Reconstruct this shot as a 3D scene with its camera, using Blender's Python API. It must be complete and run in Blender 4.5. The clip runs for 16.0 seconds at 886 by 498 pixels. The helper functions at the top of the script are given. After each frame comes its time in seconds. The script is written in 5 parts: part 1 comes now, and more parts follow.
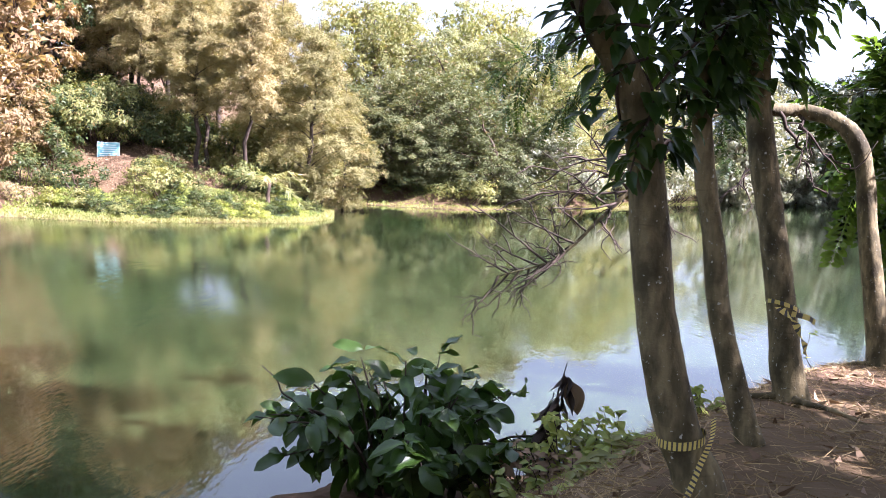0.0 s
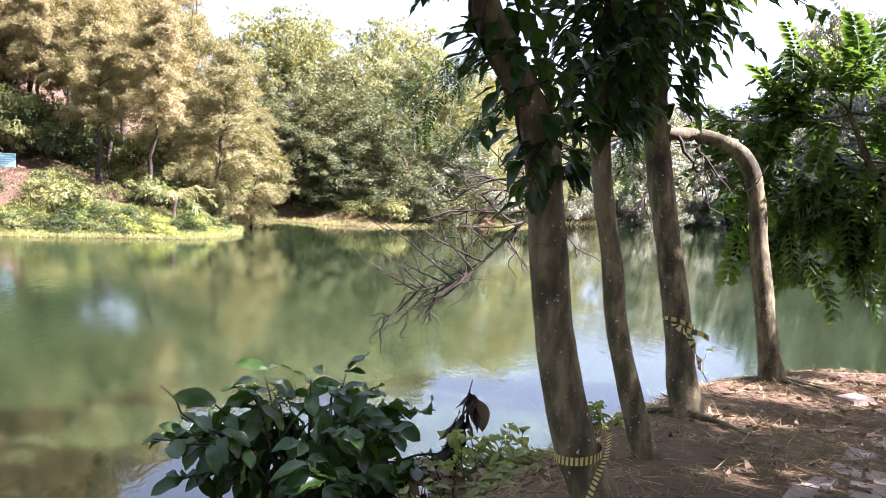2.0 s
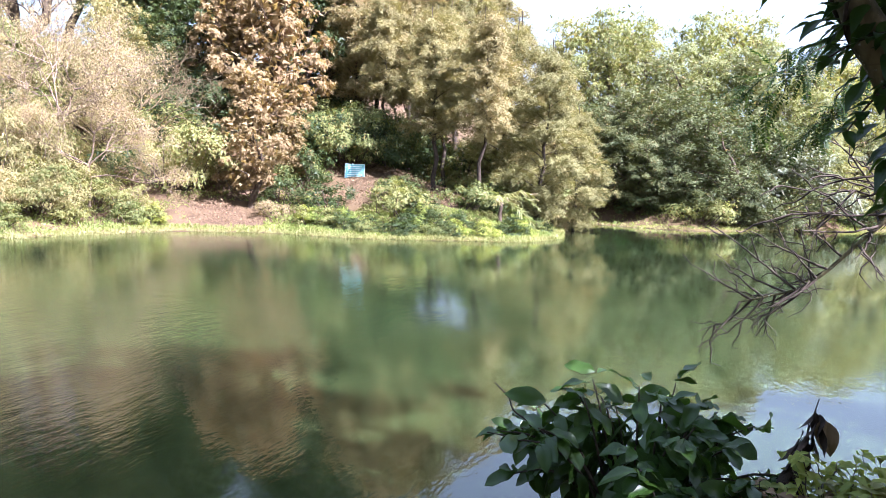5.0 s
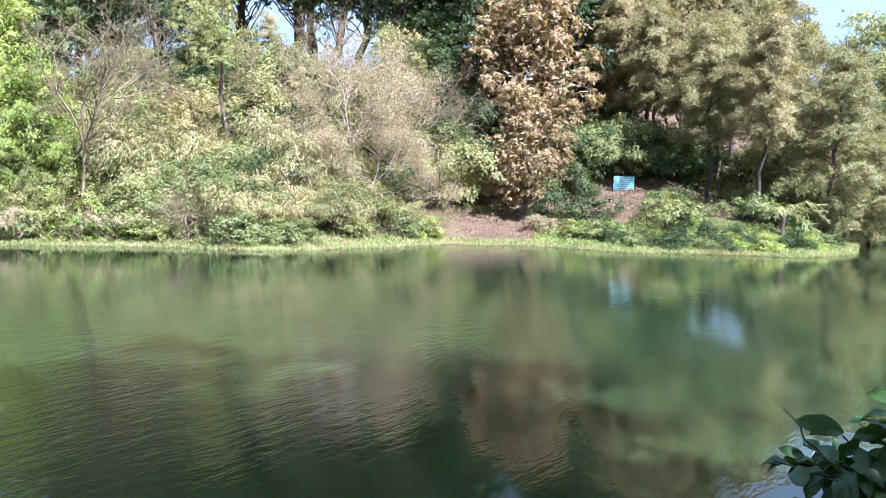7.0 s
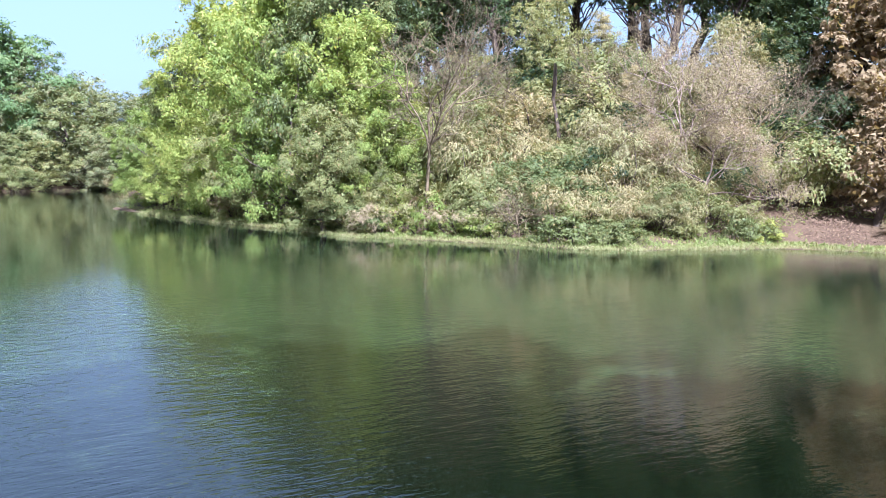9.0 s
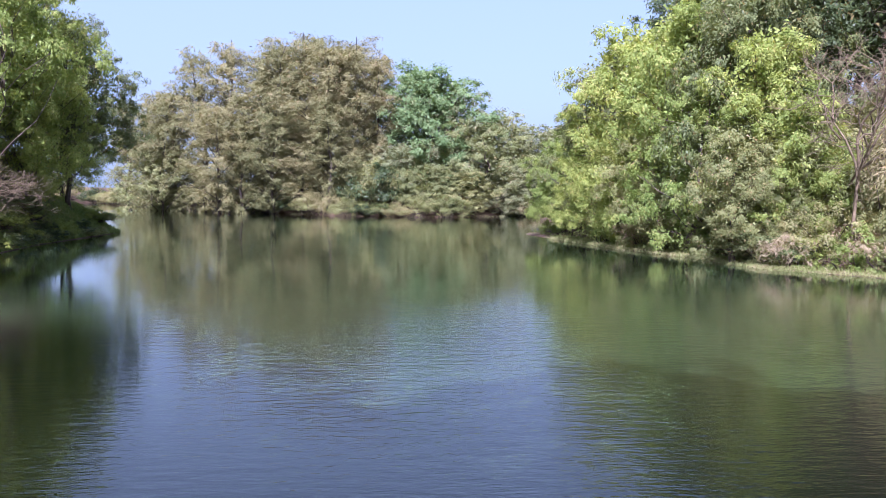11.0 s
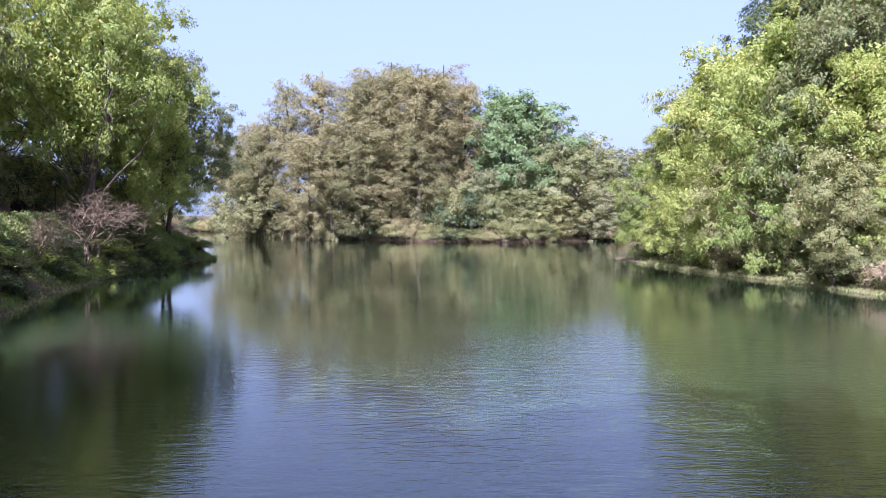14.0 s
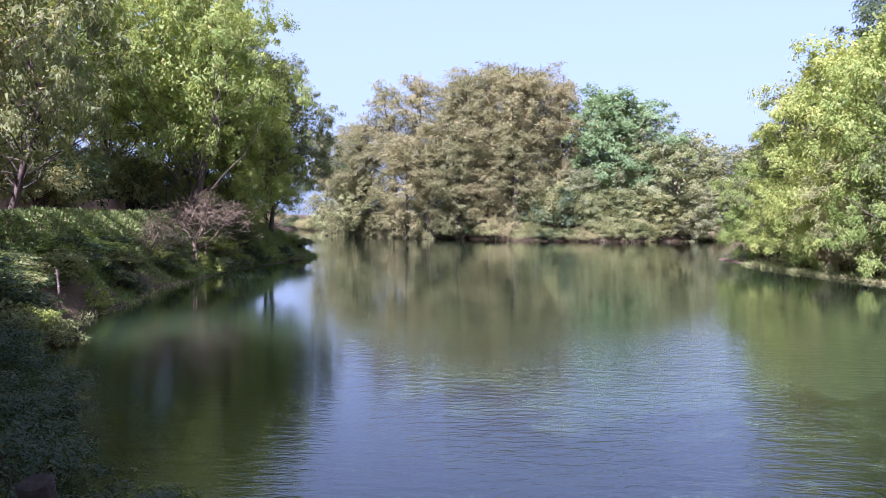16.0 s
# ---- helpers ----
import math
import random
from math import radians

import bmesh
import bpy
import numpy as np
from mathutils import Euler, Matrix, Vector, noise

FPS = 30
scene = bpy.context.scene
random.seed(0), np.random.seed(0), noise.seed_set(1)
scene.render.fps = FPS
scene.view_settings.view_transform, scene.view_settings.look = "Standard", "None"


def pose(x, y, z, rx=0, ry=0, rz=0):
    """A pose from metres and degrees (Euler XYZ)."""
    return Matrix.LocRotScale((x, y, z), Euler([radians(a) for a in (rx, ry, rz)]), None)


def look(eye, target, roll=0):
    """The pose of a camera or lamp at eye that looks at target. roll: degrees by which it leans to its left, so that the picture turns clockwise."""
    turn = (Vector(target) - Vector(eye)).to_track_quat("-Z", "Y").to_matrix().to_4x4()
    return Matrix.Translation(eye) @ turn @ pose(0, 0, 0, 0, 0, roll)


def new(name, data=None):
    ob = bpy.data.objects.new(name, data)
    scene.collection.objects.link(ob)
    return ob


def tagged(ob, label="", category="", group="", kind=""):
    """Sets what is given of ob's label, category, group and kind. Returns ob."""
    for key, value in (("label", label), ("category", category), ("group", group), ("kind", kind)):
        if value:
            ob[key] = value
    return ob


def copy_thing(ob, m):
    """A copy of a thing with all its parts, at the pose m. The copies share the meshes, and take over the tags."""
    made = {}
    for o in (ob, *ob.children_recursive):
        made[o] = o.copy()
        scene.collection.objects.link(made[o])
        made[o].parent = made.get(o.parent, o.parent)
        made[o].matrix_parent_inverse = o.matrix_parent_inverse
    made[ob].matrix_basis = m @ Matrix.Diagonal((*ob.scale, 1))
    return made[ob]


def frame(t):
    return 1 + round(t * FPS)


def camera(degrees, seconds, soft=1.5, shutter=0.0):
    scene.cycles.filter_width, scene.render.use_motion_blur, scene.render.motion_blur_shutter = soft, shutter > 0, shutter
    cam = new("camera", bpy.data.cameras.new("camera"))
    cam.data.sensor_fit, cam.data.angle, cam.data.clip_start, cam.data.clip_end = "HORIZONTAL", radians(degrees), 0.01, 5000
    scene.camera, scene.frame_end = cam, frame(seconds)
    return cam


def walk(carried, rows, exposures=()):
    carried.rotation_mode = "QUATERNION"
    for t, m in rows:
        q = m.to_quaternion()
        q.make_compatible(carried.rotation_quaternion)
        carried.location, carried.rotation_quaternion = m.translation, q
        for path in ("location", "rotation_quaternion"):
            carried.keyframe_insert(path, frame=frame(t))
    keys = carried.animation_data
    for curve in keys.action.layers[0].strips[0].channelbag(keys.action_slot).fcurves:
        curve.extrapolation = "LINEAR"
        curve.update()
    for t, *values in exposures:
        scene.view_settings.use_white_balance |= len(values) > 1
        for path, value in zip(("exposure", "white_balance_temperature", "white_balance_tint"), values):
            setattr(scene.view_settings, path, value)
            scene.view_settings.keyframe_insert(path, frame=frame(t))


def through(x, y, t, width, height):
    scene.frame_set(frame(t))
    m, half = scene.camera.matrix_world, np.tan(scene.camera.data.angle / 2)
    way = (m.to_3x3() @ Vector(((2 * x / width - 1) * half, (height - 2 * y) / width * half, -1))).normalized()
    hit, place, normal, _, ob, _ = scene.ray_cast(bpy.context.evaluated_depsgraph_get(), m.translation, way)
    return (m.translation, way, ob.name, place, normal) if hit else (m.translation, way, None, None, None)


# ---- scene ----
# ---- camera: a carried camera that turns where it stands, 3.2 m over the water ----
cam = camera(55.43, 16.0, 0.8)
EYE = 3.2
ROWS = [
    (0.0, 0.000, 0.000, -0.000, 84.09, -2.66, 0.37),
    (0.5, 0.005, 0.007, -0.001, 84.36, -3.17, 0.05),
    (1.0, 0.028, -0.004, 0.001, 84.69, -3.32, -0.93),
    (1.5, 0.036, -0.006, 0.004, 84.95, -3.47, -2.92),
    (2.0, 0.055, -0.008, 0.006, 85.59, -3.52, -5.51),
    (2.5, 0.069, 0.003, 0.005, 86.26, -3.47, -7.77),
    (3.0, 0.065, -0.008, 0.006, 86.42, -3.36, -8.00),
    (3.5, 0.034, -0.014, 0.007, 86.13, -3.13, -4.16),
    (4.0, -0.001, -0.011, 0.004, 85.49, -3.24, 2.53),
    (4.5, -0.032, -0.015, 0.005, 84.98, -2.93, 9.68),
    (4.7, -0.039, -0.012, 0.006, 84.83, -2.69, 12.31),
    (6.8, -0.100, -0.029, 0.001, 85.14, -1.22, 32.09),
    (7.0, -0.112, -0.026, 0.000, 85.10, -1.12, 33.83),
    (7.5, -0.095, -0.009, 0.000, 84.88, -0.87, 39.26),
    (8.0, -0.082, 0.007, 0.000, 84.55, -0.89, 43.67),
    (8.5, -0.078, 0.010, 0.000, 84.39, -1.17, 48.14),
    (9.0, -0.093, 0.010, 0.001, 84.68, -0.91, 55.88),
    (9.5, -0.116, 0.003, 0.001, 85.02, -0.76, 64.56),
    (10.0, -0.137, -0.000, 0.001, 85.36, -1.05, 71.68),
    (10.2, -0.109, -0.013, -0.000, 85.49, -1.12, 74.25),
    (12.3, -0.078, -0.023, -0.001, 87.39, -0.11, 89.46),
    (12.5, -0.049, -0.026, -0.003, 87.52, -0.17, 89.49),
    (13.0, -0.059, -0.021, -0.002, 87.76, -0.24, 89.29),
    (13.5, -0.062, -0.018, -0.001, 87.70, -0.22, 88.85),
    (14.0, -0.056, -0.022, 0.001, 87.82, -0.19, 88.79),
    (14.5, -0.035, -0.029, 0.002, 88.02, -0.12, 89.14),
    (15.0, -0.025, -0.035, 0.002, 88.13, -0.36, 90.74),
    (15.5, -0.029, -0.033, 0.002, 88.05, -0.47, 93.61),
    (16.0, -0.057, -0.022, 0.002, 87.72, -0.35, 95.31),
]
walk(cam, [(t, pose(x, y, EYE + z, rx, ry, rz)) for t, x, y, z, rx, ry, rz in ROWS], exposures=[(0.0, 2.93, 5500, 38), (4.7, 2.77, 5250, 30), (6.8, 2.38, 4780, 21), (8.6, 2.14, 4700, 22), (10.2, 1.82, 4850, 38), (16.0, 1.98, 4900, 44)])

# ---- world, sun ----
SUN_FROM = Vector((0.94, -0.34, 0.0)).normalized()
SUN_UP = radians(46)
world = bpy.data.worlds.new("world")
scene.world = world
world.use_nodes = True
wn = world.node_tree
sky = wn.nodes.new("ShaderNodeTexSky")
sky.sky_type = "NISHITA"
sky.sun_disc = False
sky.sun_elevation = SUN_UP
sky.sun_rotation = math.atan2(SUN_FROM.x, SUN_FROM.y)
sky.air_density, sky.dust_density, sky.ozone_density = 1.0, 3.5, 0.5
wn.nodes["Background"].inputs[1].default_value = 0.06
haze = wn.nodes.new("ShaderNodeMix")
haze.data_type = "RGBA"
haze.inputs[0].default_value = 0.7
haze.inputs[7].default_value = (3.4, 4.0, 3.85, 1)
wn.links.new(sky.outputs[0], haze.inputs[6])
wn.links.new(haze.outputs[2], wn.nodes["Background"].inputs[0])
sun_data = bpy.data.lights.new("sun", "SUN")
sun_data.energy, sun_data.angle, sun_data.color = 5.0, radians(0.6), (1.0, 0.94, 0.84)
sun = new("sun", sun_data)
toward = SUN_FROM * math.cos(SUN_UP) + Vector((0, 0, math.sin(SUN_UP)))
sun.matrix_world = look(toward * 200, (0, 0, 0))


# ---- materials ----
def material(name, rough=0.7, spec=0.3):
    m = bpy.data.materials.new(name)
    m.use_nodes = True
    b = m.node_tree.nodes["Principled BSDF"]
    b.inputs["Roughness"].default_value = rough
    b.inputs["Specular IOR Level"].default_value = spec
    return m, m.node_tree, b


def node(nt, kind, **values):
    n = nt.nodes.new(kind)
    for key, value in values.items():
        n.inputs[key].default_value = value
    return n


def mixed(nt, fac, a, b, mode="MIX"):
    """A colour mix; each of fac, a and b is a socket or a value."""
    n = nt.nodes.new("ShaderNodeMix")
    n.data_type, n.blend_type = "RGBA", mode
    for sock, value in ((n.inputs[0], fac), (n.inputs[6], a), (n.inputs[7], b)):
        if isinstance(value, bpy.types.NodeSocket):
            nt.links.new(value, sock)
        else:
            sock.default_value = (*value, 1) if isinstance(value, tuple) else value
    return n.outputs[2]


def ramp(nt, value, lo, hi):
    n = nt.nodes.new("ShaderNodeMapRange")
    n.inputs["From Min"].default_value, n.inputs["From Max"].default_value = lo, hi
    nt.links.new(value, n.inputs["Value"])
    return n.outputs[0]


def noise_at(nt, scale, detail=4.0, coords="Object", stretch=None):
    tc = nt.nodes.new("ShaderNodeTexCoord")
    n = node(nt, "ShaderNodeTexNoise", Scale=scale, Detail=detail)
    out = tc.outputs[coords]
    if stretch:
        mp = nt.nodes.new("ShaderNodeMapping")
        mp.inputs["Scale"].default_value = stretch
        nt.links.new(out, mp.inputs[0])
        out = mp.outputs[0]
    nt.links.new(out, n.inputs["Vector"])
    return n.outputs[0]


def bumped(nt, b, height_socket, strength, distance):
    n = node(nt, "ShaderNodeBump", Strength=strength, Distance=distance)
    nt.links.new(height_socket, n.inputs["Height"])
    nt.links.new(n.outputs[0], b.inputs["Normal"])
    return n


def leaf_material(name, a, b, odd, through=0.35, rough=0.55, spec=0.25, odd_share=0.07, vein=False, rich=1.03):
    """Leaves: two greens and an odd colour, varied leaf by leaf, clump by clump and tree by tree; light shines through."""
    m, nt, p = material(name, rough, spec)
    geo = nt.nodes.new("ShaderNodeNewGeometry")
    info = nt.nodes.new("ShaderNodeObjectInfo")
    rnd = geo.outputs["Random Per Island"]
    clump = ramp(nt, noise_at(nt, 0.55, 3.0), 0.36, 0.64)
    col = mixed(nt, clump, a, b)
    tone = ramp(nt, rnd, 0.0, 1.0)
    dark = mixed(nt, tone, tuple(c * 0.55 for c in a), tuple(c * 1.25 for c in b))
    col = mixed(nt, 0.35, col, dark)
    gt = nt.nodes.new("ShaderNodeMath")
    gt.operation = "GREATER_THAN"
    gt.inputs[1].default_value = 1.0 - odd_share
    nt.links.new(rnd, gt.inputs[0])
    col = mixed(nt, gt.outputs[0], col, odd)
    hsv = nt.nodes.new("ShaderNodeHueSaturation")
    nt.links.new(col, hsv.inputs["Color"])
    hsv.inputs["Saturation"].default_value = rich
    nt.links.new(ramp_to(nt, info.outputs["Random"], 0.485, 0.515), hsv.inputs["Hue"])
    nt.links.new(ramp_to(nt, info.outputs["Random"], 1.18, 0.82), hsv.inputs["Value"])
    col = hsv.outputs[0]
    if vein:
        col = mixed(nt, ramp(nt, noise_at(nt, 60.0, 3.0), 0.4, 0.75), col, tuple(c * 1.6 for c in b))
    nt.links.new(col, p.inputs["Base Color"])
    tr = nt.nodes.new("ShaderNodeBsdfTranslucent")
    warm = mixed(nt, 1.0, col, (1.25, 1.2, 0.55), "MULTIPLY")
    nt.links.new(warm, tr.inputs[0])
    mx = nt.nodes.new("ShaderNodeMixShader")
    mx.inputs[0].default_value = through * 1.15
    nt.links.new(p.outputs[0], mx.inputs[1])
    nt.links.new(tr.outputs[0], mx.inputs[2])
    nt.links.new(mx.outputs[0], nt.nodes["Material Output"].inputs[0])
    return m


def ramp_to(nt, value, lo, hi):
    n = nt.nodes.new("ShaderNodeMapRange")
    n.inputs["To Min"].default_value, n.inputs["To Max"].default_value = lo, hi
    nt.links.new(value, n.inputs["Value"])
    return n.outputs[0]


def bark_material(name, dark, light, lichen, scale=14.0, patches=0.62):
    m, nt, p = material(name, 0.85, 0.2)
    grain = noise_at(nt, scale, 8.0, stretch=(1.0, 1.0, 0.35))
    rings = noise_at(nt, scale * 0.9, 4.0, stretch=(0.3, 0.3, 3.5))
    spots = noise_at(nt, scale * 2.6, 3.0)
    blotch = noise_at(nt, scale * 0.32, 5.0, stretch=(1.0, 1.0, 0.6))
    col = mixed(nt, ramp(nt, grain, 0.4, 0.62), dark, light)
    col = mixed(nt, ramp(nt, blotch, 0.5, 0.66), col, tuple(c * 0.55 for c in dark))
    col = mixed(nt, ramp(nt, rings, 0.62, 0.95), col, tuple(c * 0.6 for c in dark))
    col = mixed(nt, ramp(nt, spots, patches, patches + 0.06), col, lichen)
    nt.links.new(col, p.inputs["Base Color"])
    add = nt.nodes.new("ShaderNodeMath")
    nt.links.new(grain, add.inputs[0])
    nt.links.new(spots, add.inputs[1])
    bumped(nt, p, add.outputs[0], 0.7, 0.01)
    return m


def speckled(name, a, b, scale, rough=0.85, bump=0.3, depth=0.01, spec=0.2, third=None):
    m, nt, p = material(name, rough, spec)
    n1, n2 = noise_at(nt, scale, 6.0), noise_at(nt, scale * 0.13, 3.0)
    col = mixed(nt, ramp(nt, n1, 0.35, 0.65), a, b)
    col = mixed(nt, ramp(nt, n2, 0.45, 0.65), col, third or tuple(c * 0.7 for c in a))
    nt.links.new(col, p.inputs["Base Color"])
    bumped(nt, p, n1, bump, depth)
    return m


def straw_material(name, a, b):
    m, nt, p = material(name, 0.75, 0.2)
    geo = nt.nodes.new("ShaderNodeNewGeometry")
    nt.links.new(mixed(nt, geo.outputs["Random Per Island"], a, b), p.inputs["Base Color"])
    return m


def ground_material():
    m, nt, p = material("earth", 0.95, 0.1)
    fine, mid, wide = noise_at(nt, 9.0, 8.0), noise_at(nt, 1.3, 5.0), noise_at(nt, 0.16, 4.0)
    col = mixed(nt, ramp(nt, mid, 0.38, 0.62), (0.066, 0.042, 0.024), (0.104, 0.07, 0.04))
    col = mixed(nt, ramp(nt, fine, 0.5, 0.7), col, (0.16, 0.1, 0.063))
    col = mixed(nt, ramp(nt, wide, 0.5, 0.62), col, (0.1, 0.068, 0.035))
    nt.links.new(col, p.inputs["Base Color"])
    bumped(nt, p, fine, 0.8, 0.04)
    return m


def water_material():
    """Turbid green lake water: long ripples, calm lanes and patches that the wind has roughened."""
    m, nt, p = material("lake_water", 0.02, 0.5)
    p.inputs["IOR"].default_value = 1.6
    murk = ramp(nt, noise_at(nt, 0.05, 3.0), 0.3, 0.7)
    silty = mixed(nt, murk, (0.0165, 0.027, 0.009), (0.021, 0.033, 0.0115))
    nt.links.new(silty, p.inputs["Base Color"])
    p.inputs["Subsurface Weight"].default_value = 1.0
    p.inputs["Subsurface Radius"].default_value = (1.0, 1.0, 1.0)
    p.inputs["Subsurface Scale"].default_value = 0.7
    ripple = noise_at(nt, 2.6, 2.0, stretch=(1.9, 0.6, 1.0))
    small = noise_at(nt, 9.0, 2.5, stretch=(1.9, 0.6, 1.0))
    patch = ramp(nt, noise_at(nt, 0.05, 3.0, stretch=(1.0, 1.6, 1.0)), 0.45, 0.68)
    tc = nt.nodes.new("ShaderNodeTexCoord")
    sep = nt.nodes.new("ShaderNodeSeparateXYZ")
    nt.links.new(tc.outputs["Object"], sep.inputs[0])
    near = ramp_to(nt, ramp(nt, sep.outputs[0], -1.0, -8.0), 0.3, 1.0)
    far = ramp_to(nt, ramp(nt, sep.outputs[0], -11.0, -32.0), 1.0, 0.2)
    wind = nt.nodes.new("ShaderNodeMath")
    wind.operation = "MULTIPLY"
    nt.links.new(near, wind.inputs[0])
    nt.links.new(far, wind.inputs[1])
    lee = wind.outputs[0]
    wind = nt.nodes.new("ShaderNodeMath")
    wind.operation = "MULTIPLY"
    nt.links.new(ramp_to(nt, patch, 0.45, 1.3), wind.inputs[0])
    nt.links.new(lee, wind.inputs[1])
    amount = wind.outputs[0]
    mul = nt.nodes.new("ShaderNodeMath")
    mul.operation = "MULTIPLY"
    nt.links.new(small, mul.inputs[0])
    mul.inputs[1].default_value = 0.5
    add = nt.nodes.new("ShaderNodeMath")
    nt.links.new(ripple, add.inputs[0])
    nt.links.new(mul.outputs[0], add.inputs[1])
    amp = nt.nodes.new("ShaderNodeMath")
    amp.operation = "MULTIPLY"
    nt.links.new(add.outputs[0], amp.inputs[0])
    nt.links.new(amount, amp.inputs[1])
    bumped(nt, p, amp.outputs[0], 1.0, 0.014)
    return m


EARTH = ground_material()
WATER = water_material()
BARK = bark_material("grey_brown_bark", (0.072, 0.06, 0.029), (0.175, 0.142, 0.07), (0.32, 0.32, 0.25), 14.0, 0.66)
BARK_FAR = bark_material("brown_bark", (0.06, 0.042, 0.03), (0.13, 0.095, 0.065), (0.22, 0.2, 0.16), 5.0, 0.7)
BARK_PALE = bark_material("pale_bark", (0.2, 0.14, 0.1), (0.3, 0.22, 0.16), (0.36, 0.29, 0.22), 5.0)
TWIG_DRY = speckled("dry_twigs", (0.13, 0.094, 0.05), (0.21, 0.155, 0.086), 8.0, 0.9)
TWIG_DARK = speckled("dark_twigs", (0.035, 0.025, 0.018), (0.075, 0.055, 0.04), 40.0, 0.85)
NEEDLES = leaf_material("casuarina_needles", (0.18, 0.16, 0.068), (0.288, 0.252, 0.112), (0.33, 0.24, 0.11), 0.3, 0.65)
NEEDLES_FAR = leaf_material("grey_brown_needles", (0.142, 0.14, 0.054), (0.238, 0.22, 0.09), (0.28, 0.21, 0.1), 0.3, 0.65)
GREEN_FRESH = leaf_material("fresh_leaves", (0.18, 0.235, 0.055), (0.345, 0.38, 0.11), (0.41, 0.37, 0.13), 0.4, rich=1.08)
GREEN_MID = leaf_material("olive_leaves", (0.122, 0.144, 0.046), (0.232, 0.244, 0.088), (0.305, 0.232, 0.098), 0.35)
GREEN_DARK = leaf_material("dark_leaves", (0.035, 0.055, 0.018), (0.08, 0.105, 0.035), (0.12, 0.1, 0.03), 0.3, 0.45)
# olive leaves paled in colour to stand for haze on farther trees
HAZY = leaf_material("haze_paled_olive_leaves", (0.165, 0.185, 0.068), (0.28, 0.288, 0.118), (0.31, 0.25, 0.11), 0.35)
# olive leaves darkened in colour to stand for the shade low in the cove
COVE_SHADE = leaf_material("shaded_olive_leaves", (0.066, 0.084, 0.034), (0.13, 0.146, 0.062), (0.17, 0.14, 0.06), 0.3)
COVE_PALE = leaf_material("pale_yellow_green_leaves", (0.19, 0.2, 0.07), (0.325, 0.318, 0.125), (0.4, 0.32, 0.15), 0.4)
FAR_LEAVES = leaf_material("far_olive_leaves", (0.171, 0.189, 0.085), (0.293, 0.299, 0.144), (0.354, 0.268, 0.146), 0.35)
# pale grey leaf colour stands in for haze over the distant shore
DISTANT = leaf_material("haze_toned_leaves", (0.165, 0.18, 0.12), (0.24, 0.254, 0.175), (0.24, 0.22, 0.15), 0.25)
FAR_BRIGHT = leaf_material("bright_green_leaves", (0.122, 0.183, 0.067), (0.22, 0.287, 0.11), (0.268, 0.293, 0.122), 0.35)
FEATHERY = leaf_material("feathery_olive_leaves", (0.232, 0.207, 0.091), (0.378, 0.329, 0.152), (0.427, 0.305, 0.159), 0.35)
GREEN_YELLOW = leaf_material("yellowing_leaves", (0.15, 0.165, 0.058), (0.28, 0.285, 0.1), (0.36, 0.27, 0.12), 0.4)
TAN = leaf_material("dry_tan_leaves", (0.19, 0.142, 0.068), (0.31, 0.247, 0.122), (0.15, 0.1, 0.05), 0.35, 0.7)
PINK_DRY = leaf_material("dry_pinkish_leaves", (0.275, 0.212, 0.12), (0.385, 0.305, 0.178), (0.268, 0.244, 0.085), 0.3, 0.7)
HERBS = leaf_material("creeper_leaves", (0.15, 0.2, 0.055), (0.29, 0.33, 0.1), (0.38, 0.31, 0.15), 0.35)
SHORE_GREEN = leaf_material("shore_weed", (0.16, 0.2, 0.06), (0.3, 0.29, 0.12), (0.36, 0.29, 0.16), 0.3)
VINE = leaf_material("vine_leaves", (0.02, 0.042, 0.009), (0.042, 0.078, 0.015), (0.13, 0.09, 0.04), 0.45, 0.4, 0.4, 0.05)
BUSH = leaf_material("bush_leaves", (0.018, 0.042, 0.006), (0.036, 0.074, 0.011), (0.08, 0.1, 0.02), 0.3, 0.38, 0.45, 0.06, True)
PINNATE = leaf_material("feather_leaves", (0.035, 0.072, 0.012), (0.085, 0.14, 0.026), (0.25, 0.22, 0.035), 0.5, 0.4, 0.35, 0.06)
STRAW = straw_material("dry_straw", (0.17, 0.118, 0.05), (0.37, 0.275, 0.13))
LITTER = straw_material("dead_leaves", (0.11, 0.066, 0.036), (0.28, 0.2, 0.115))
STONE = speckled("worn_stone", (0.19, 0.145, 0.105), (0.29, 0.23, 0.165), 22.0, 0.9, 0.5, 0.006)
CLAY = speckled("bare_clay", (0.28, 0.17, 0.11), (0.38, 0.25, 0.17), 3.0, 0.95, 0.5, 0.03)


# ---- mesh helpers ----
def quads_mesh(name, verts, faces):
    """A mesh out of arrays: verts (n, 3), faces (m, 4), or (m, 3) for triangles."""
    verts, faces = np.asarray(verts, dtype=np.float32), np.asarray(faces, dtype=np.int32)
    me = bpy.data.meshes.new(name)
    me.vertices.add(len(verts))
    me.vertices.foreach_set("co", verts.ravel())
    me.loops.add(faces.size)
    me.loops.foreach_set("vertex_index", faces.ravel())
    me.polygons.add(len(faces))
    me.polygons.foreach_set("loop_start", np.arange(0, faces.size, faces.shape[1], dtype=np.int32))
    me.update(calc_edges=True)
    me.validate()
    return me


def part(name, mesh, mat, parent=None, label="", smooth=False):
    """Links a mesh or a bmesh as one object, under a thing or a part."""
    if isinstance(mesh, bmesh.types.BMesh):
        bm, mesh = mesh, bpy.data.meshes.new(name)
        bm.to_mesh(mesh)
        bm.free()
    mesh.materials.append(mat)
    if smooth:
        mesh.polygons.foreach_set("use_smooth", np.ones(len(mesh.polygons), dtype=bool))
    ob = new(name, mesh)
    if parent:
        ob.parent = parent
    return tagged(ob, label)


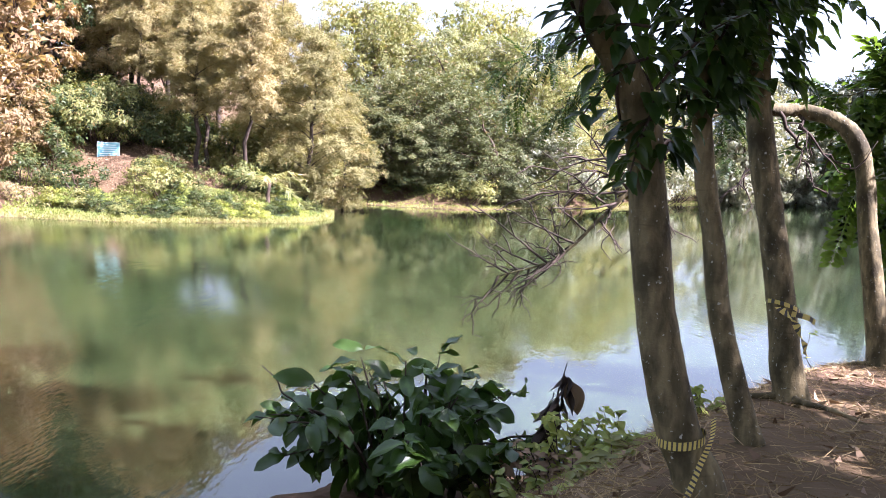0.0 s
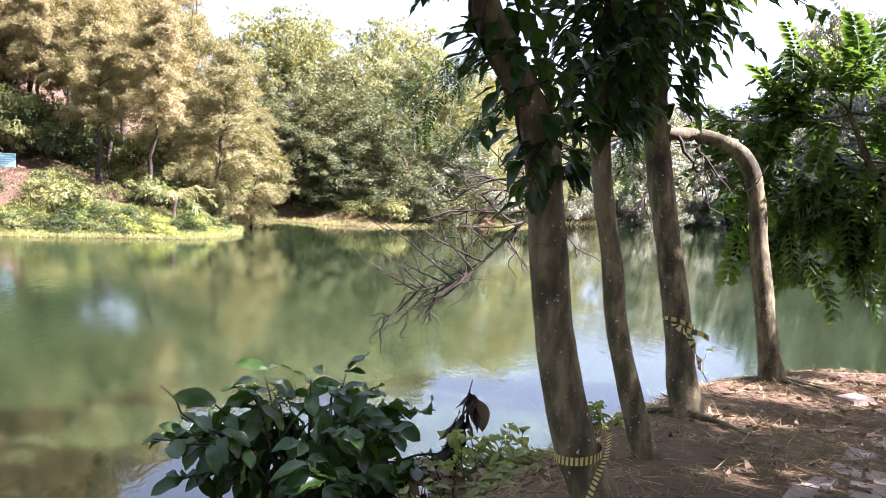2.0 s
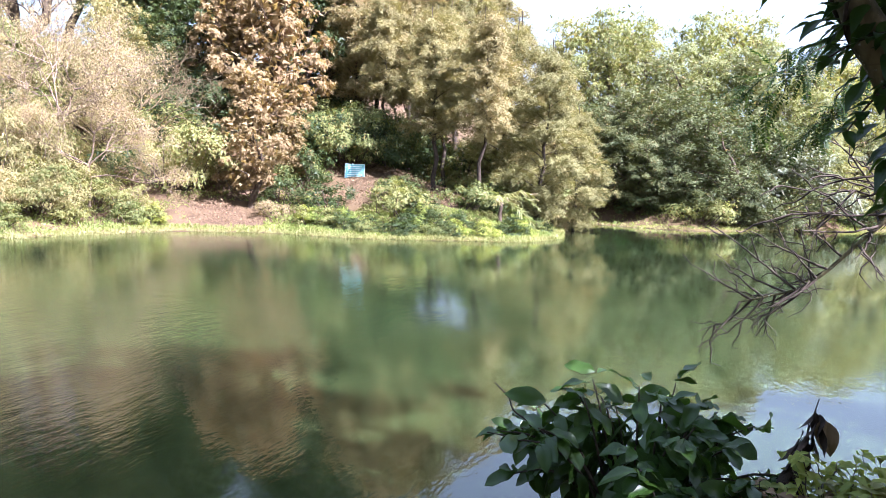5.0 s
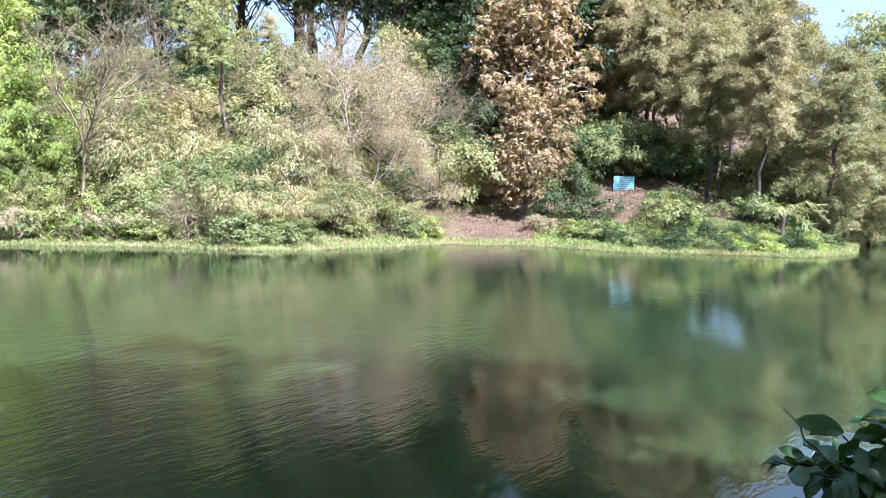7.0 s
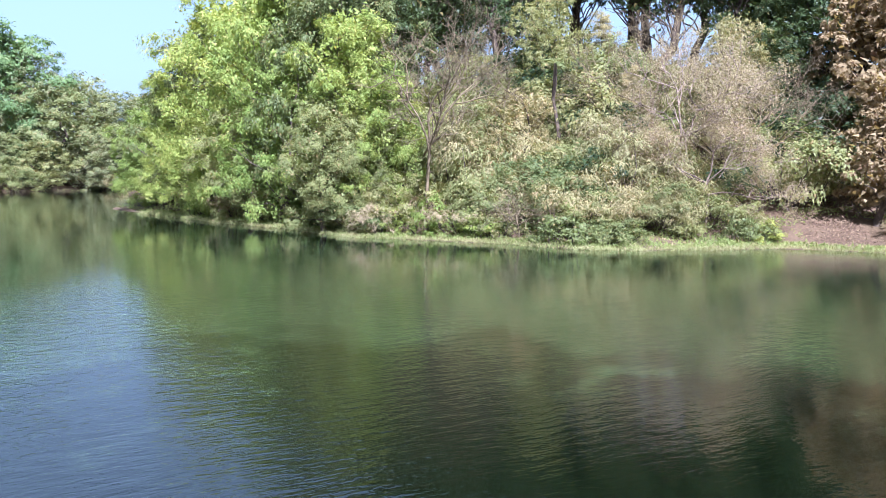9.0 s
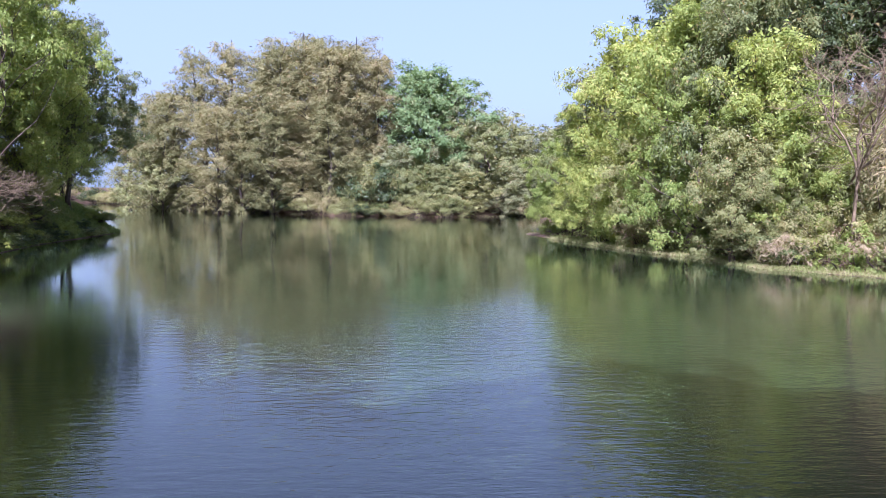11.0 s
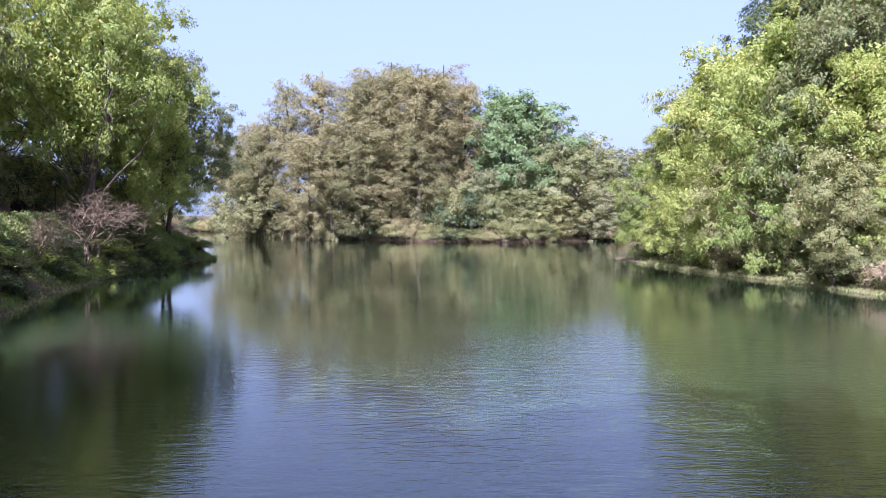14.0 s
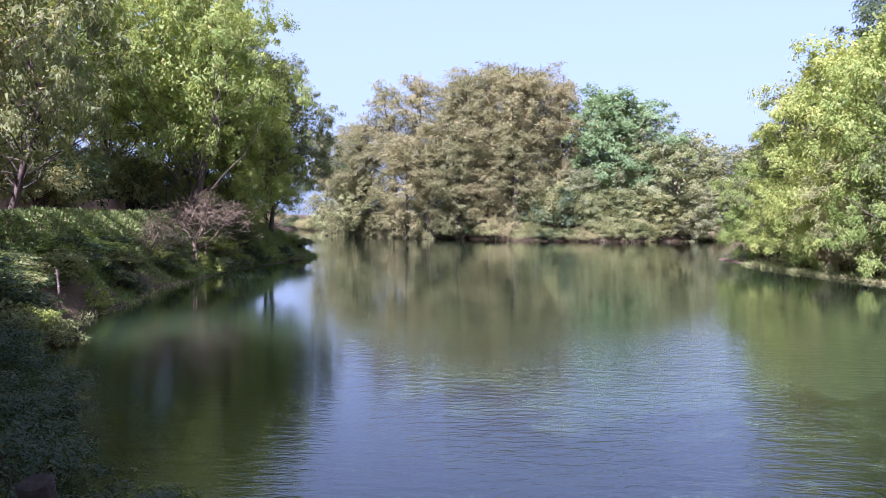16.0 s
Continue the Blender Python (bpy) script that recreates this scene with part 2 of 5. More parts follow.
class Tubes:
    """Gathers tapered tubes into one mesh."""

    def __init__(self):
        self.v, self.f, self.n = [], [], 0

    def add(self, points, radii, sides=6, rough=0.0, rng=None):
        pts = np.asarray(points, dtype=float)
        k = len(pts)
        rad = np.interp(np.linspace(0, 1, k), np.linspace(0, 1, len(radii)), radii)
        tan = np.gradient(pts, axis=0)
        tan /= np.linalg.norm(tan, axis=1)[:, None] + 1e-9
        ref = np.where(np.abs(tan[:, 2:3]) > 0.85, np.array([[1.0, 0, 0]]), np.array([[0, 0, 1.0]]))
        if np.abs(tan[:, 2]).mean() > 0.6:
            ref = np.tile([[1.0, 0.0, 0.0]], (k, 1))
        u = np.cross(tan, ref)
        u /= np.linalg.norm(u, axis=1)[:, None] + 1e-9
        w = np.cross(tan, u)
        a = np.linspace(0, 2 * np.pi, sides, endpoint=False)
        rr = np.tile(rad[:, None], (1, sides))
        if rough and rng is not None:
            rr = rr * (1 + rough * rng.normal(size=rr.shape))
        ring = pts[:, None] + rr[..., None] * (np.cos(a)[None, :, None] * u[:, None] + np.sin(a)[None, :, None] * w[:, None])
        self.v.append(ring.reshape(-1, 3))
        i = np.arange(k - 1)[:, None] * sides
        j = np.arange(sides)[None]
        jn = (j + 1) % sides
        self.f.append(np.stack([i + j, i + jn, i + sides + jn, i + sides + j], -1).reshape(-1, 4) + self.n)
        self.n += k * sides

    def mesh(self, name):
        return quads_mesh(name, np.concatenate(self.v), np.concatenate(self.f))


def unit(v):
    return v / (np.linalg.norm(v, axis=-1, keepdims=True) + 1e-9)


def leaf_blades(rng, pos, axis, length, width, face=None):
    """Small pointed leaves and needles, three corners each; face is the way that their upper sides look."""
    n = len(pos)
    if face is None:
        face = rng.normal(size=(n, 3))
    face = unit(face)
    axis = unit(axis - face * (axis * face).sum(1)[:, None] * 0.85)
    side = unit(np.cross(axis, face))
    length, width = np.broadcast_to(length, n)[:, None], np.broadcast_to(width, n)[:, None]
    v = np.stack([pos + side * width * 0.5, pos + axis * length, pos - side * width * 0.5], 1)
    return v.reshape(-1, 3)


def leaves_mesh(name, v):
    return quads_mesh(name, v, np.arange(len(v)).reshape(-1, 3))


def crown_leaves(rng, centres, radii, count, length, width, droop=0.3, hollow=0.55, jitter=0.5, flat=0.8):
    """Leaves on the shells of many clumps."""
    centres, radii = np.asarray(centres), np.asarray(radii)
    share = radii ** 2 / (radii ** 2).sum()
    which = rng.choice(len(centres), size=count, p=share)
    u = unit(rng.normal(size=(count, 3)))
    u[:, 2] = np.where(u[:, 2] < -0.35, -u[:, 2], u[:, 2])
    lumps = 1 + 0.22 * np.sin(7 * u[:, 0] + which) * np.cos(6 * u[:, 1] - 2 * which) + 0.15 * np.sin(11 * u[:, 2] + 3 * which)
    r = radii[which] * lumps * (hollow + (1.05 - hollow) * rng.random(count) ** 0.6)
    pos = centres[which] + u * r[:, None] * np.array([1, 1, flat])
    axis = u * 0.3 + rng.normal(size=(count, 3)) * jitter + np.array([0, 0, -droop * 2])
    middle = centres.mean(0)
    face = u * 0.8 + unit(pos - middle) * 0.35 + np.array([0, 0, 0.35]) + rng.normal(size=(count, 3)) * 0.6
    size = rng.uniform(0.7, 1.3, count)
    return leaf_blades(rng, pos, axis, length * size, width * size, face)


def clump_leaves(rng, centres, radii, count, length, width, droop=0.3, per=15, loose=0.2):
    """Leaves in small tufts over the upper shells of rounded clumps, whose rims hang down by droop."""
    centres, radii = np.asarray(centres, dtype=float), np.asarray(radii, dtype=float)
    k = len(centres) * per
    of = np.repeat(np.arange(len(centres)), per)
    u = unit(rng.normal(size=(k, 3)))
    u[:, 2] = np.where(u[:, 2] < -0.3, -u[:, 2], u[:, 2])
    reach = rng.uniform(0.7, 1.08, (k, 1))
    tuft = centres[of] + u * radii[of][:, None] * reach * np.array([1.0, 1.0, 0.85])
    tuft[:, 2] -= droop * radii[of] * (1 - np.abs(u[:, 2])) * rng.uniform(0.2, 1.3, k)
    share = radii[of] ** 2 * rng.uniform(0.35, 1.65, k)
    which = rng.choice(k, size=count, p=share / share.sum())
    spread = (radii[of] * loose * rng.uniform(0.7, 1.4, k))[which][:, None]
    off = unit(rng.normal(size=(count, 3))) * rng.random((count, 1)) ** 0.5 * np.array([1.6, 1.6, 1.1])
    off[:, 2] -= droop * rng.random(count) ** 2 * 2.4
    pos = tuft[which] + off * spread
    middle = centres.mean(0)
    face = u[which] * 0.75 + unit(off) * 0.4 + unit(pos - middle) * 0.3 + np.array([0, 0, 0.3]) + rng.normal(size=(count, 3)) * 0.5
    axis = u[which] * 0.4 + rng.normal(size=(count, 3)) * 0.5 + np.array([0, 0, -droop * 1.6])
    size = rng.uniform(0.6, 1.4, count)
    return leaf_blades(rng, pos, axis, length * size, width * size, face)


def bent(rng, a, b, k=6, sway=0.08):
    a, b = np.asarray(a, dtype=float), np.asarray(b, dtype=float)
    s = np.linspace(0, 1, k)[:, None]
    d = np.linalg.norm(b - a)
    off = rng.normal(size=(k, 3)) * sway * d * 0.3 + np.sin(np.pi * s) * rng.normal(size=3) * sway * d
    off[0] = off[-1] = 0
    return a + (b - a) * s + off


# ---- plan of the lake: the near bank, then the far shores ----
NEAR_SHORE = [(80, -2), (60, 2), (34, 8), (20, 11.6), (13, 12.8), (9.5, 13.1), (7.2, 13.1), (5.4, 12.6), (4.0, 11.4), (3.0, 9.9), (2.5, 8.9),
              (1.6, 8.5), (0.4, 8.4), (-1.0, 8.1), (-2.3, 6.8), (-3.4, 4.2), (-4.3, 1.4), (-5.7, -2.2), (-8.4, -5.3), (-14.4, -8.8),
              (-22.9, -13.3), (-27.5, -13.5), (-33.8, -15.4), (-40.6, -15.8), (-48.7, -16.2), (-62.8, -15.3)]
FAR_SHORE_A = [(-68, -19), (-80, -34), (-110, -60), (-150, -75), (-185, -52), (-147, -26.5), (-118.5, -9.6), (-108, 0.6), (-106.6, 13.5),
               (-117, 26.8), (-125, 45), (-105, 42), (-85, 26), (-70, 17), (-66, 14.4), (-58.5, 15), (-47, 16.4), (-40.5, 18.2),
               (-35, 18.6), (-32, 21.2), (-28.7, 23.3), (-25.2, 24.6)]
FAR_SHORE_B = [(-23.7, 28.2), (-22, 33.6), (-18.6, 35.7), (-14.1, 35.6), (-9.8, 37.9), (-7.1, 39.5), (-5.9, 43), (-6.8, 50), (-8.5, 56),
               (-7, 58.8), (-3, 57), (-0.7, 56.6), (2.8, 58), (8, 65.5), (12.3, 66.5), (23.9, 86.8), (32.6, 96), (42.5, 101), (62, 121),
               (80, 118), (95, 95), (100, 60), (95, 20)]


def far_from(line, x, y):
    """The distance of points from a polyline."""
    best = np.full(np.shape(x), 1e9)
    for (ax, ay), (bx, by) in zip(line[:-1], line[1:]):
        dx, dy = bx - ax, by - ay
        s = np.clip(((x - ax) * dx + (y - ay) * dy) / (dx * dx + dy * dy), 0, 1)
        best = np.minimum(best, np.hypot(x - ax - s * dx, y - ay - s * dy))
    return best


def inside_of(ring, x, y):
    inside = np.zeros(np.shape(x), dtype=bool)
    for (ax, ay), (bx, by) in zip(ring, ring[1:] + ring[:1]):
        cross = ((ay > y) != (by > y)) & (x < (bx - ax) * (y - ay) / ((by - ay) or 1e-9) + ax)
        inside ^= cross
    return inside


def wobble(x, y):
    return (np.sin(x * 0.9 + 1.3 * np.sin(y * 0.7)) * np.cos(y * 1.1 - 0.6 * np.sin(x * 0.5)) + 0.5 * np.sin(x * 2.3 + y * 1.7) * np.cos(y * 2.9 - x))


def step_up(s):
    s = np.clip(s, 0, 1)
    return s * s * (3 - 2 * s)


def shore(x, y):
    """Signed distance from the water's edge (land is positive), and how far the near bank is the nearer one."""
    dn, df = far_from(NEAR_SHORE, x, y), far_from([NEAR_SHORE[-1]] + FAR_SHORE_A + FAR_SHORE_B + [NEAR_SHORE[0]], x, y)
    sign = np.where(inside_of(NEAR_SHORE + FAR_SHORE_A + FAR_SHORE_B, x, y), -1.0, 1.0)
    return sign * np.minimum(dn, df), 1 / (1 + np.exp(-np.clip((df - dn) / 3.0, -30, 30)))


BANK_TOP = [(-3.6, 0.6), (-2.2, 2.5), (-0.6, 3.3), (0.8, 3.8), (1.35, 4.5), (1.85, 5.6), (2.3, 6.5), (2.9, 7.6), (4.2, 9.4), (5.3, 10.9), (6.6, 11.9)]
BANK_SLOPE = BANK_TOP + NEAR_SHORE[6:17]


def ground_z(x, y):
    x, y = np.asarray(x, dtype=float), np.asarray(y, dtype=float)
    s, near = shore(x, y)
    w = wobble(x, y)
    sf = s + 0.35 * w * np.clip(1 - near, 0, 1)
    left = step_up((-x - 4) / 24)
    fall = np.clip(0.47 * x + 0.88 * y - 4.2, 0, None)
    flat = np.maximum(1.6 - 0.1 * fall, 0.72)
    width = 1.9 * (1 - left) + 2.75 * left
    z_near = (flat + 1.6 * left) * step_up(s / width * 0.94 + 0.03) + 0.014 * w * (1 - left)
    drop = np.maximum(flat + 0.02 - 0.62 * far_from(BANK_TOP, x, y), 0.1 * np.clip(s, 0, 1) + 0.03) + 0.02 * w
    z_near = np.where(inside_of(BANK_SLOPE, x, y), drop, np.where(x > -2.5, flat * step_up(s / 1.1) + 0.014 * w, z_near))
    z_near = z_near + left * 5.0 * step_up((s - 5.2) / 13)
    cap = 8.5 - 6.0 * step_up((-x - 62) / 30) - 3.0 * step_up((x - 8) / 30)
    up = np.maximum(sf - 1.6, 0)
    z_far = 0.1 * np.clip(sf, 0, 1.6) + cap * (1 - np.exp(-up * 0.4 / cap)) + 0.12 * w * step_up(sf / 4)
    z_far = z_far + 5.0 * step_up((sf - 7) / 14) * step_up((-x - 22) / 8) * step_up((62 + x) / 14)
    land = near * z_near + (1 - near) * z_far
    return np.where(s > 0, np.maximum(land, 0.02), np.maximum(s * 0.7, -1.6) - 0.02)


def spaced(lo, hi, fine_lo, fine_hi, fine):
    """Grid lines: fine in the middle, coarser outwards."""
    out = list(np.arange(fine_lo, fine_hi + 1e-6, fine))
    for sgn, end, start in ((-1, lo, fine_lo), (1, hi, fine_hi)):
        v, st = start, fine
        while abs(v - start) < abs(end - start):
            st = min(st * 1.25, 1.7) if abs(v) < 75 else st * 1.12
            v += sgn * st
            out.append(v)
    return np.array(sorted(out))


def build_ground():
    xs, ys = spaced(-3000, 3000, 0.8, 8.6, 0.12), spaced(-3000, 3000, 3.6, 12.6, 0.12)
    gx, gy = np.meshgrid(xs, ys)
    gz = ground_z(gx, gy)
    close = np.exp(-((gx - 4) ** 2 + (gy - 7.5) ** 2) / 40) * (gz > 0.3)
    gz = gz + close * 0.022 * np.sin(gx * 9 + 2 * np.sin(gy * 7)) * np.cos(gy * 8 - gx * 3)
    v = np.stack([gx, gy, gz], -1).reshape(-1, 3)
    nx, ny = len(xs), len(ys)
    i = (np.arange(ny - 1)[:, None] * nx + np.arange(nx - 1)[None]).ravel()
    f = np.stack([i, i + 1, i + nx + 1, i + nx], 1)
    ob = part("ground", quads_mesh("ground", v, f), EARTH, smooth=True)
    tagged(ob, "bare reddish brown earth banks and wooded slopes round a lake", "ground", kind="structure")


build_ground()
xs = np.array([-260, -120, -60, 0, 60, 160.0])
gx, gy = np.meshgrid(xs, xs)
i = (np.arange(5)[:, None] * 6 + np.arange(5)[None]).ravel()
lake = part("water", quads_mesh("water", np.stack([gx, gy, 0 * gx], -1).reshape(-1, 3), np.stack([i, i + 1, i + 7, i + 6], 1)), WATER)
tagged(lake, "calm turbid green lake water with fine wind ripples", "water", kind="structure")


# ---- trees: each kind is built a few times at 12 m, then copied over the banks ----
def tree_base(name, label):
    ob = new(name)
    return tagged(ob, label, "tree")


def broadleaf(name, label, seed, leaf_mat, bark, count=11000, spread=4.2, clumps=34, low=0.25, length=0.3, width=0.15, droop=0.25,
              clump=(0.75, 1.45), stem=0.2, lean=0.4, per=9, loose=0.22):
    rng = np.random.default_rng(seed)
    root = tree_base(name, label)
    tubes = Tubes()
    top = np.array([rng.normal() * lean, rng.normal() * lean, 10.2])
    trunk = bent(rng, (0, 0, -0.4), top, 9, 0.06)
    tubes.add(trunk, [stem * 1.25, stem, stem * 0.75, stem * 0.4, 0.03], 8)
    centres, radii = [], []
    for c in range(clumps):
        h = low + (1 - low) * (c + rng.random()) / clumps
        reach = spread * (0.35 + 0.65 * math.sin(math.pi * min(1, (h - low * 0.6) / (1.12 - low * 0.6)) ** 0.8)) * rng.random() ** 0.45
        a = rng.uniform(0, 0.8) + c * 2.4
        z = 12 * h * 0.92
        p = np.array([math.cos(a) * reach, math.sin(a) * reach, z])
        centres.append(p)
        radii.append(rng.uniform(*clump) * (1.1 - 0.35 * h))
        t = np.clip((z - 0.32 * reach - 1.0) / 10.6, 0.12, 0.93)
        k = t * 8
        start = trunk[int(k)] + (trunk[min(8, int(k) + 1)] - trunk[int(k)]) * (k - int(k))
        tubes.add(bent(rng, start, p, 6, 0.1), [stem * 0.3 * (1.15 - h), 0.015], 5)
        for _ in range(2):
            q = p + unit(rng.normal(size=3)) * radii[-1] * 0.8
            tubes.add(bent(rng, start + (p - start) * 0.7, q, 4, 0.1), [0.014, 0.006], 3)
    part("trunk", tubes.mesh("trunk"), bark, root, smooth=True)
    inner = count // 7
    c = np.array(centres)[rng.integers(len(centres), size=inner)]
    c = np.column_stack([c[:, :2] * rng.uniform(0.15, 0.75, (inner, 1)), c[:, 2]]) + rng.normal(size=(inner, 3)) * 0.45
    deep = leaf_blades(rng, c, rng.normal(size=(inner, 3)), length * 1.9, width * 2.2)
    outer = clump_leaves(rng, centres, radii, count, length, width, droop, per, loose)
    part("crown", leaves_mesh("crown", np.concatenate([outer, deep])), leaf_mat, root)
    return root


def casuarina(name, label, seed, leaf_mat, count=15000, spread=3.0, low=0.12, lean=0.3, big=1.0, rise=(0.15, 0.6)):
    rng = np.random.default_rng(seed)
    root = tree_base(name, label)
    tubes = Tubes()
    trunk = bent(rng, (0, 0, -0.4), (rng.normal() * lean, rng.normal() * lean, 11.6), 12, 0.018)
    tubes.add(trunk, [0.12, 0.1, 0.08, 0.05, 0.015], 8)
    pos, axis, face = [], [], []
    branches = 44
    for b in range(branches):
        h = low + (1 - low) * ((b + rng.random()) / branches)
        reach = spread * (1.06 - h) ** 0.62 * rng.uniform(0.4, 1.15) * (0.55 + 0.45 * min(1, (h - low) / 0.18))
        a = b * 2.39996 + rng.normal() * 0.4
        k = h * 0.93 * 11
        start = trunk[int(k)] + (trunk[min(11, int(k) + 1)] - trunk[int(k)]) * (k - int(k))
        out = np.array([math.cos(a), math.sin(a), 0.0])
        tip = start + out * reach + np.array([0, 0, reach * rng.uniform(*rise)])
        s = np.linspace(0, 1, 6)[:, None]
        line = start + (tip - start) * s + np.array([0, 0, 1.0]) * np.sin(np.pi * s) * reach * 0.1
        tubes.add(line, [0.045 * (1.2 - h), 0.01], 4)
        sprays = max(6, int(15 * reach / spread))
        n = int(count / branches * (0.5 + reach / spread)) // sprays
        for q in range(sprays):
            u = 0.22 + 0.83 * (q + rng.random()) / sprays
            p = start + (tip - start) * u + np.array([0, 0, np.sin(np.pi * min(u, 1)) * reach * 0.1]) + rng.normal(size=3) * np.array([0.2, 0.2, 0.14])
            way = unit(out * 0.75 + rng.normal(size=3) * 0.35 + np.array([0, 0, 0.5 * (1 - u)]))
            k = rng.random(n)
            hang = np.array([0, 0, -0.35]) * (k ** 2)[:, None]
            pos.append(p + way * (k * 1.0 - 0.3)[:, None] + hang + rng.normal(size=(n, 3)) * 0.13 * (1.2 - 0.75 * k[:, None]))
            axis.append(way * 0.6 + rng.normal(size=(n, 3)) * 0.5 + np.array([0, 0, -0.3]))
            face.append(unit(pos[-1] - p) * 0.5 + out * 0.55 + np.array([0, 0, 0.45]) + rng.normal(size=(n, 3)) * 0.6)
    pos, axis, face = np.concatenate(pos), np.concatenate(axis), np.concatenate(face)
    size = rng.uniform(0.6, 1.4, len(pos))
    part("trunk", tubes.mesh("trunk"), TWIG_DARK, root, smooth=True)
    part("crown", leaves_mesh("crown", leaf_blades(rng, pos, axis, 0.16 * big * size, 0.036 * big * size, face)), leaf_mat, root)
    return root


def twiggy(name, label, seed, count=0, leaf_mat=None, spread=3.4, droop=0.0, bark=TWIG_DRY, twigs=4):
    """A bare or nearly bare tree: limbs that fork four times into fine twigs."""
    rng = np.random.default_rng(seed)
    root = tree_base(name, label)
    stems, ends = [Tubes()], []

    def fork(a, d, length, r, depth):
        b = a + d * length
        stems[-1].add(bent(rng, a, b, 4, 0.07), [r, r * 0.6], 5 if depth < 3 else 3)
        if depth == twigs:
            ends.append(b)
            return
        for _ in range((6, 4, 4, 4, 5)[depth]):
            if depth == 0:
                stems.append(Tubes())
            nd = unit(d * 0.75 + rng.normal(size=3) * 0.62 + np.array([0, 0, 0.18 - droop]))
            fork(b if rng.random() < 0.6 else a + d * length * rng.uniform(0.5, 0.95), nd, length * rng.uniform(0.52, 0.75), r * 0.6, depth + 1)

    fork(np.array([0, 0, -0.3]), np.array([0.03, 0.02, 1.0]), 4.6, 0.105, 0)
    part("trunk", stems[0].mesh("trunk"), bark, root)
    for limb in stems[1:]:
        part("limb", limb.mesh("limb"), bark, root)
    if count:
        ends = np.array(ends)
        p = ends[rng.integers(len(ends), size=count)] + rng.normal(size=(count, 3)) * 0.3
        part("crown", leaves_mesh("crown", leaf_blades(rng, p, rng.normal(size=(count, 3)) * 0.6 + [0, 0, -0.7], 0.11, 0.045)), leaf_mat, root)
    return root


def shrub(name, label, seed, leaf_mat, count=2400, length=0.1, width=0.05, droop=0.3, tall=1.0, big=1.0):
    """A bush about 2 m across and 1.7 m high, times big."""
    rng = np.random.default_rng(seed)
    root = tagged(new(name), label, "bush")
    tubes, centres, radii = Tubes(), [], []
    for c in range(13 if big < 1.5 else 22):
        a, r = rng.uniform(0, 2 * math.pi), 0.9 * math.sqrt(rng.random())
        p = np.array([math.cos(a) * r, math.sin(a) * r, tall * (0.3 + rng.uniform(0.0, 1.0) * (1.1 - 0.65 * r))]) * big
        centres.append(p)
        radii.append(rng.uniform(0.26, 0.5) * (big if big < 1.5 else big * 0.75))
        tubes.add(bent(rng, (p[0] * 0.2, p[1] * 0.2, -0.2), p, 5, 0.1), [0.03, 0.008], 4)
    part("stem", tubes.mesh("stem"), BARK_FAR, root)
    part("foliage", leaves_mesh("foliage", clump_leaves(rng, centres, radii, count, length, width, droop, 9, 0.3)), leaf_mat, root)
    return root


placed = {}


def plant(kinds, spots, group, nominal=12.0, wide=1.0, seed=1, sink=0.15):
    """Sets copies of the built kinds on the ground; a spot is x, y and the height of its top over the water."""
    rng = np.random.default_rng(seed)
    for n, (x, y, top) in enumerate(spots):
        proto = kinds[n % len(kinds)]
        z = float(ground_z(x, y)) - sink
        h = max(top - z, 1.0) / nominal
        w = h ** 0.75 * wide * rng.uniform(0.88, 1.14)
        m = pose(x, y, z, rng.normal() * 1.5, rng.normal() * 1.5, rng.uniform(0, 360)) @ Matrix.Diagonal((w, w, h, 1))
        if proto.name in placed:
            ob = copy_thing(proto, m @ Matrix.Diagonal((*(1 / c for c in proto.scale), 1)))
        else:
            ob = proto
            ob.matrix_basis = m
            placed[proto.name] = m
        tagged(ob, group=group)


CASUARINAS_SPIT = [(-24.3, 54.9, 20.5), (-20.9, 52.0, 18.5), (-17.3, 48.0, 14.6), (-17.0, 51.3, 18.0), (-13.4, 45.1, 12.6), (-10.8, 43.7,
    12.3), (-14.7, 55.1, 20.5), (-27.8, 57.6, 23.5), (-13.3, 58.5, 19.0), (-21.4, 56.1, 22.5), (-17.4, 55.3, 21.0), (-13.5, 48.1, 13.4)]
CASUARINAS_LOW = [(-10.4, 48.9, 12.8), (-7.8, 45.3, 10.9), (-7.4, 49.5, 11.1), (-6.3, 50.6, 7.8), (-10.6, 57.0, 14.8)]
TEAKS = [(-23.2, 44.3, 15.1), (-21.2, 38.6, 8.4), (-26.1, 45.0, 14.5), (-20.7, 42.2, 5.9)]
DARK_TREES = [(-31.8, 48.6, 23.0), (-32.2, 53.0, 25.5), (-24.3, 51.6, 22.5), (-25.0, 57.9, 25.5), (-23.8, 61.6, 26.5), (-37.2, 52.1, 25.0),
    (-29.7, 42.7, 12.0), (-26.6, 53.8, 24.0), (-21.3, 64.6, 26.5), (-29.0, 47.0, 21.0), (-34.5, 45.5, 22.0)]
HILL_TREES = [(-51.9, 26.0, 20.5), (-54.0, 30.7, 24.0), (-51.0, 31.8, 24.5), (-52.9, 36.2, 27.5), (-49.0, 38.0, 27.5), (-44.1, 40.8, 26.5),
    (-45.8, 47.6, 29.0), (-41.3, 49.0, 29.0), (-55.2, 23.7, 18.5), (-47.9, 25.2, 17.0), (-44.6, 37.2, 24.5), (-38.5, 42.1, 24.5), (-41.5, 45.0, 27.0),
    (-50.5, 44.0, 30.0), (-56.5, 40.0, 30.5), (-47.5, 52.0, 31.5), (-38.0, 55.0, 31.0), (-60.0, 34.0, 28.5), (-35.0, 47.5, 27.0), (-42.5, 34.0, 21.0),
    (-57.5, 28.0, 24.0), (-46.5, 30.5, 21.0)]
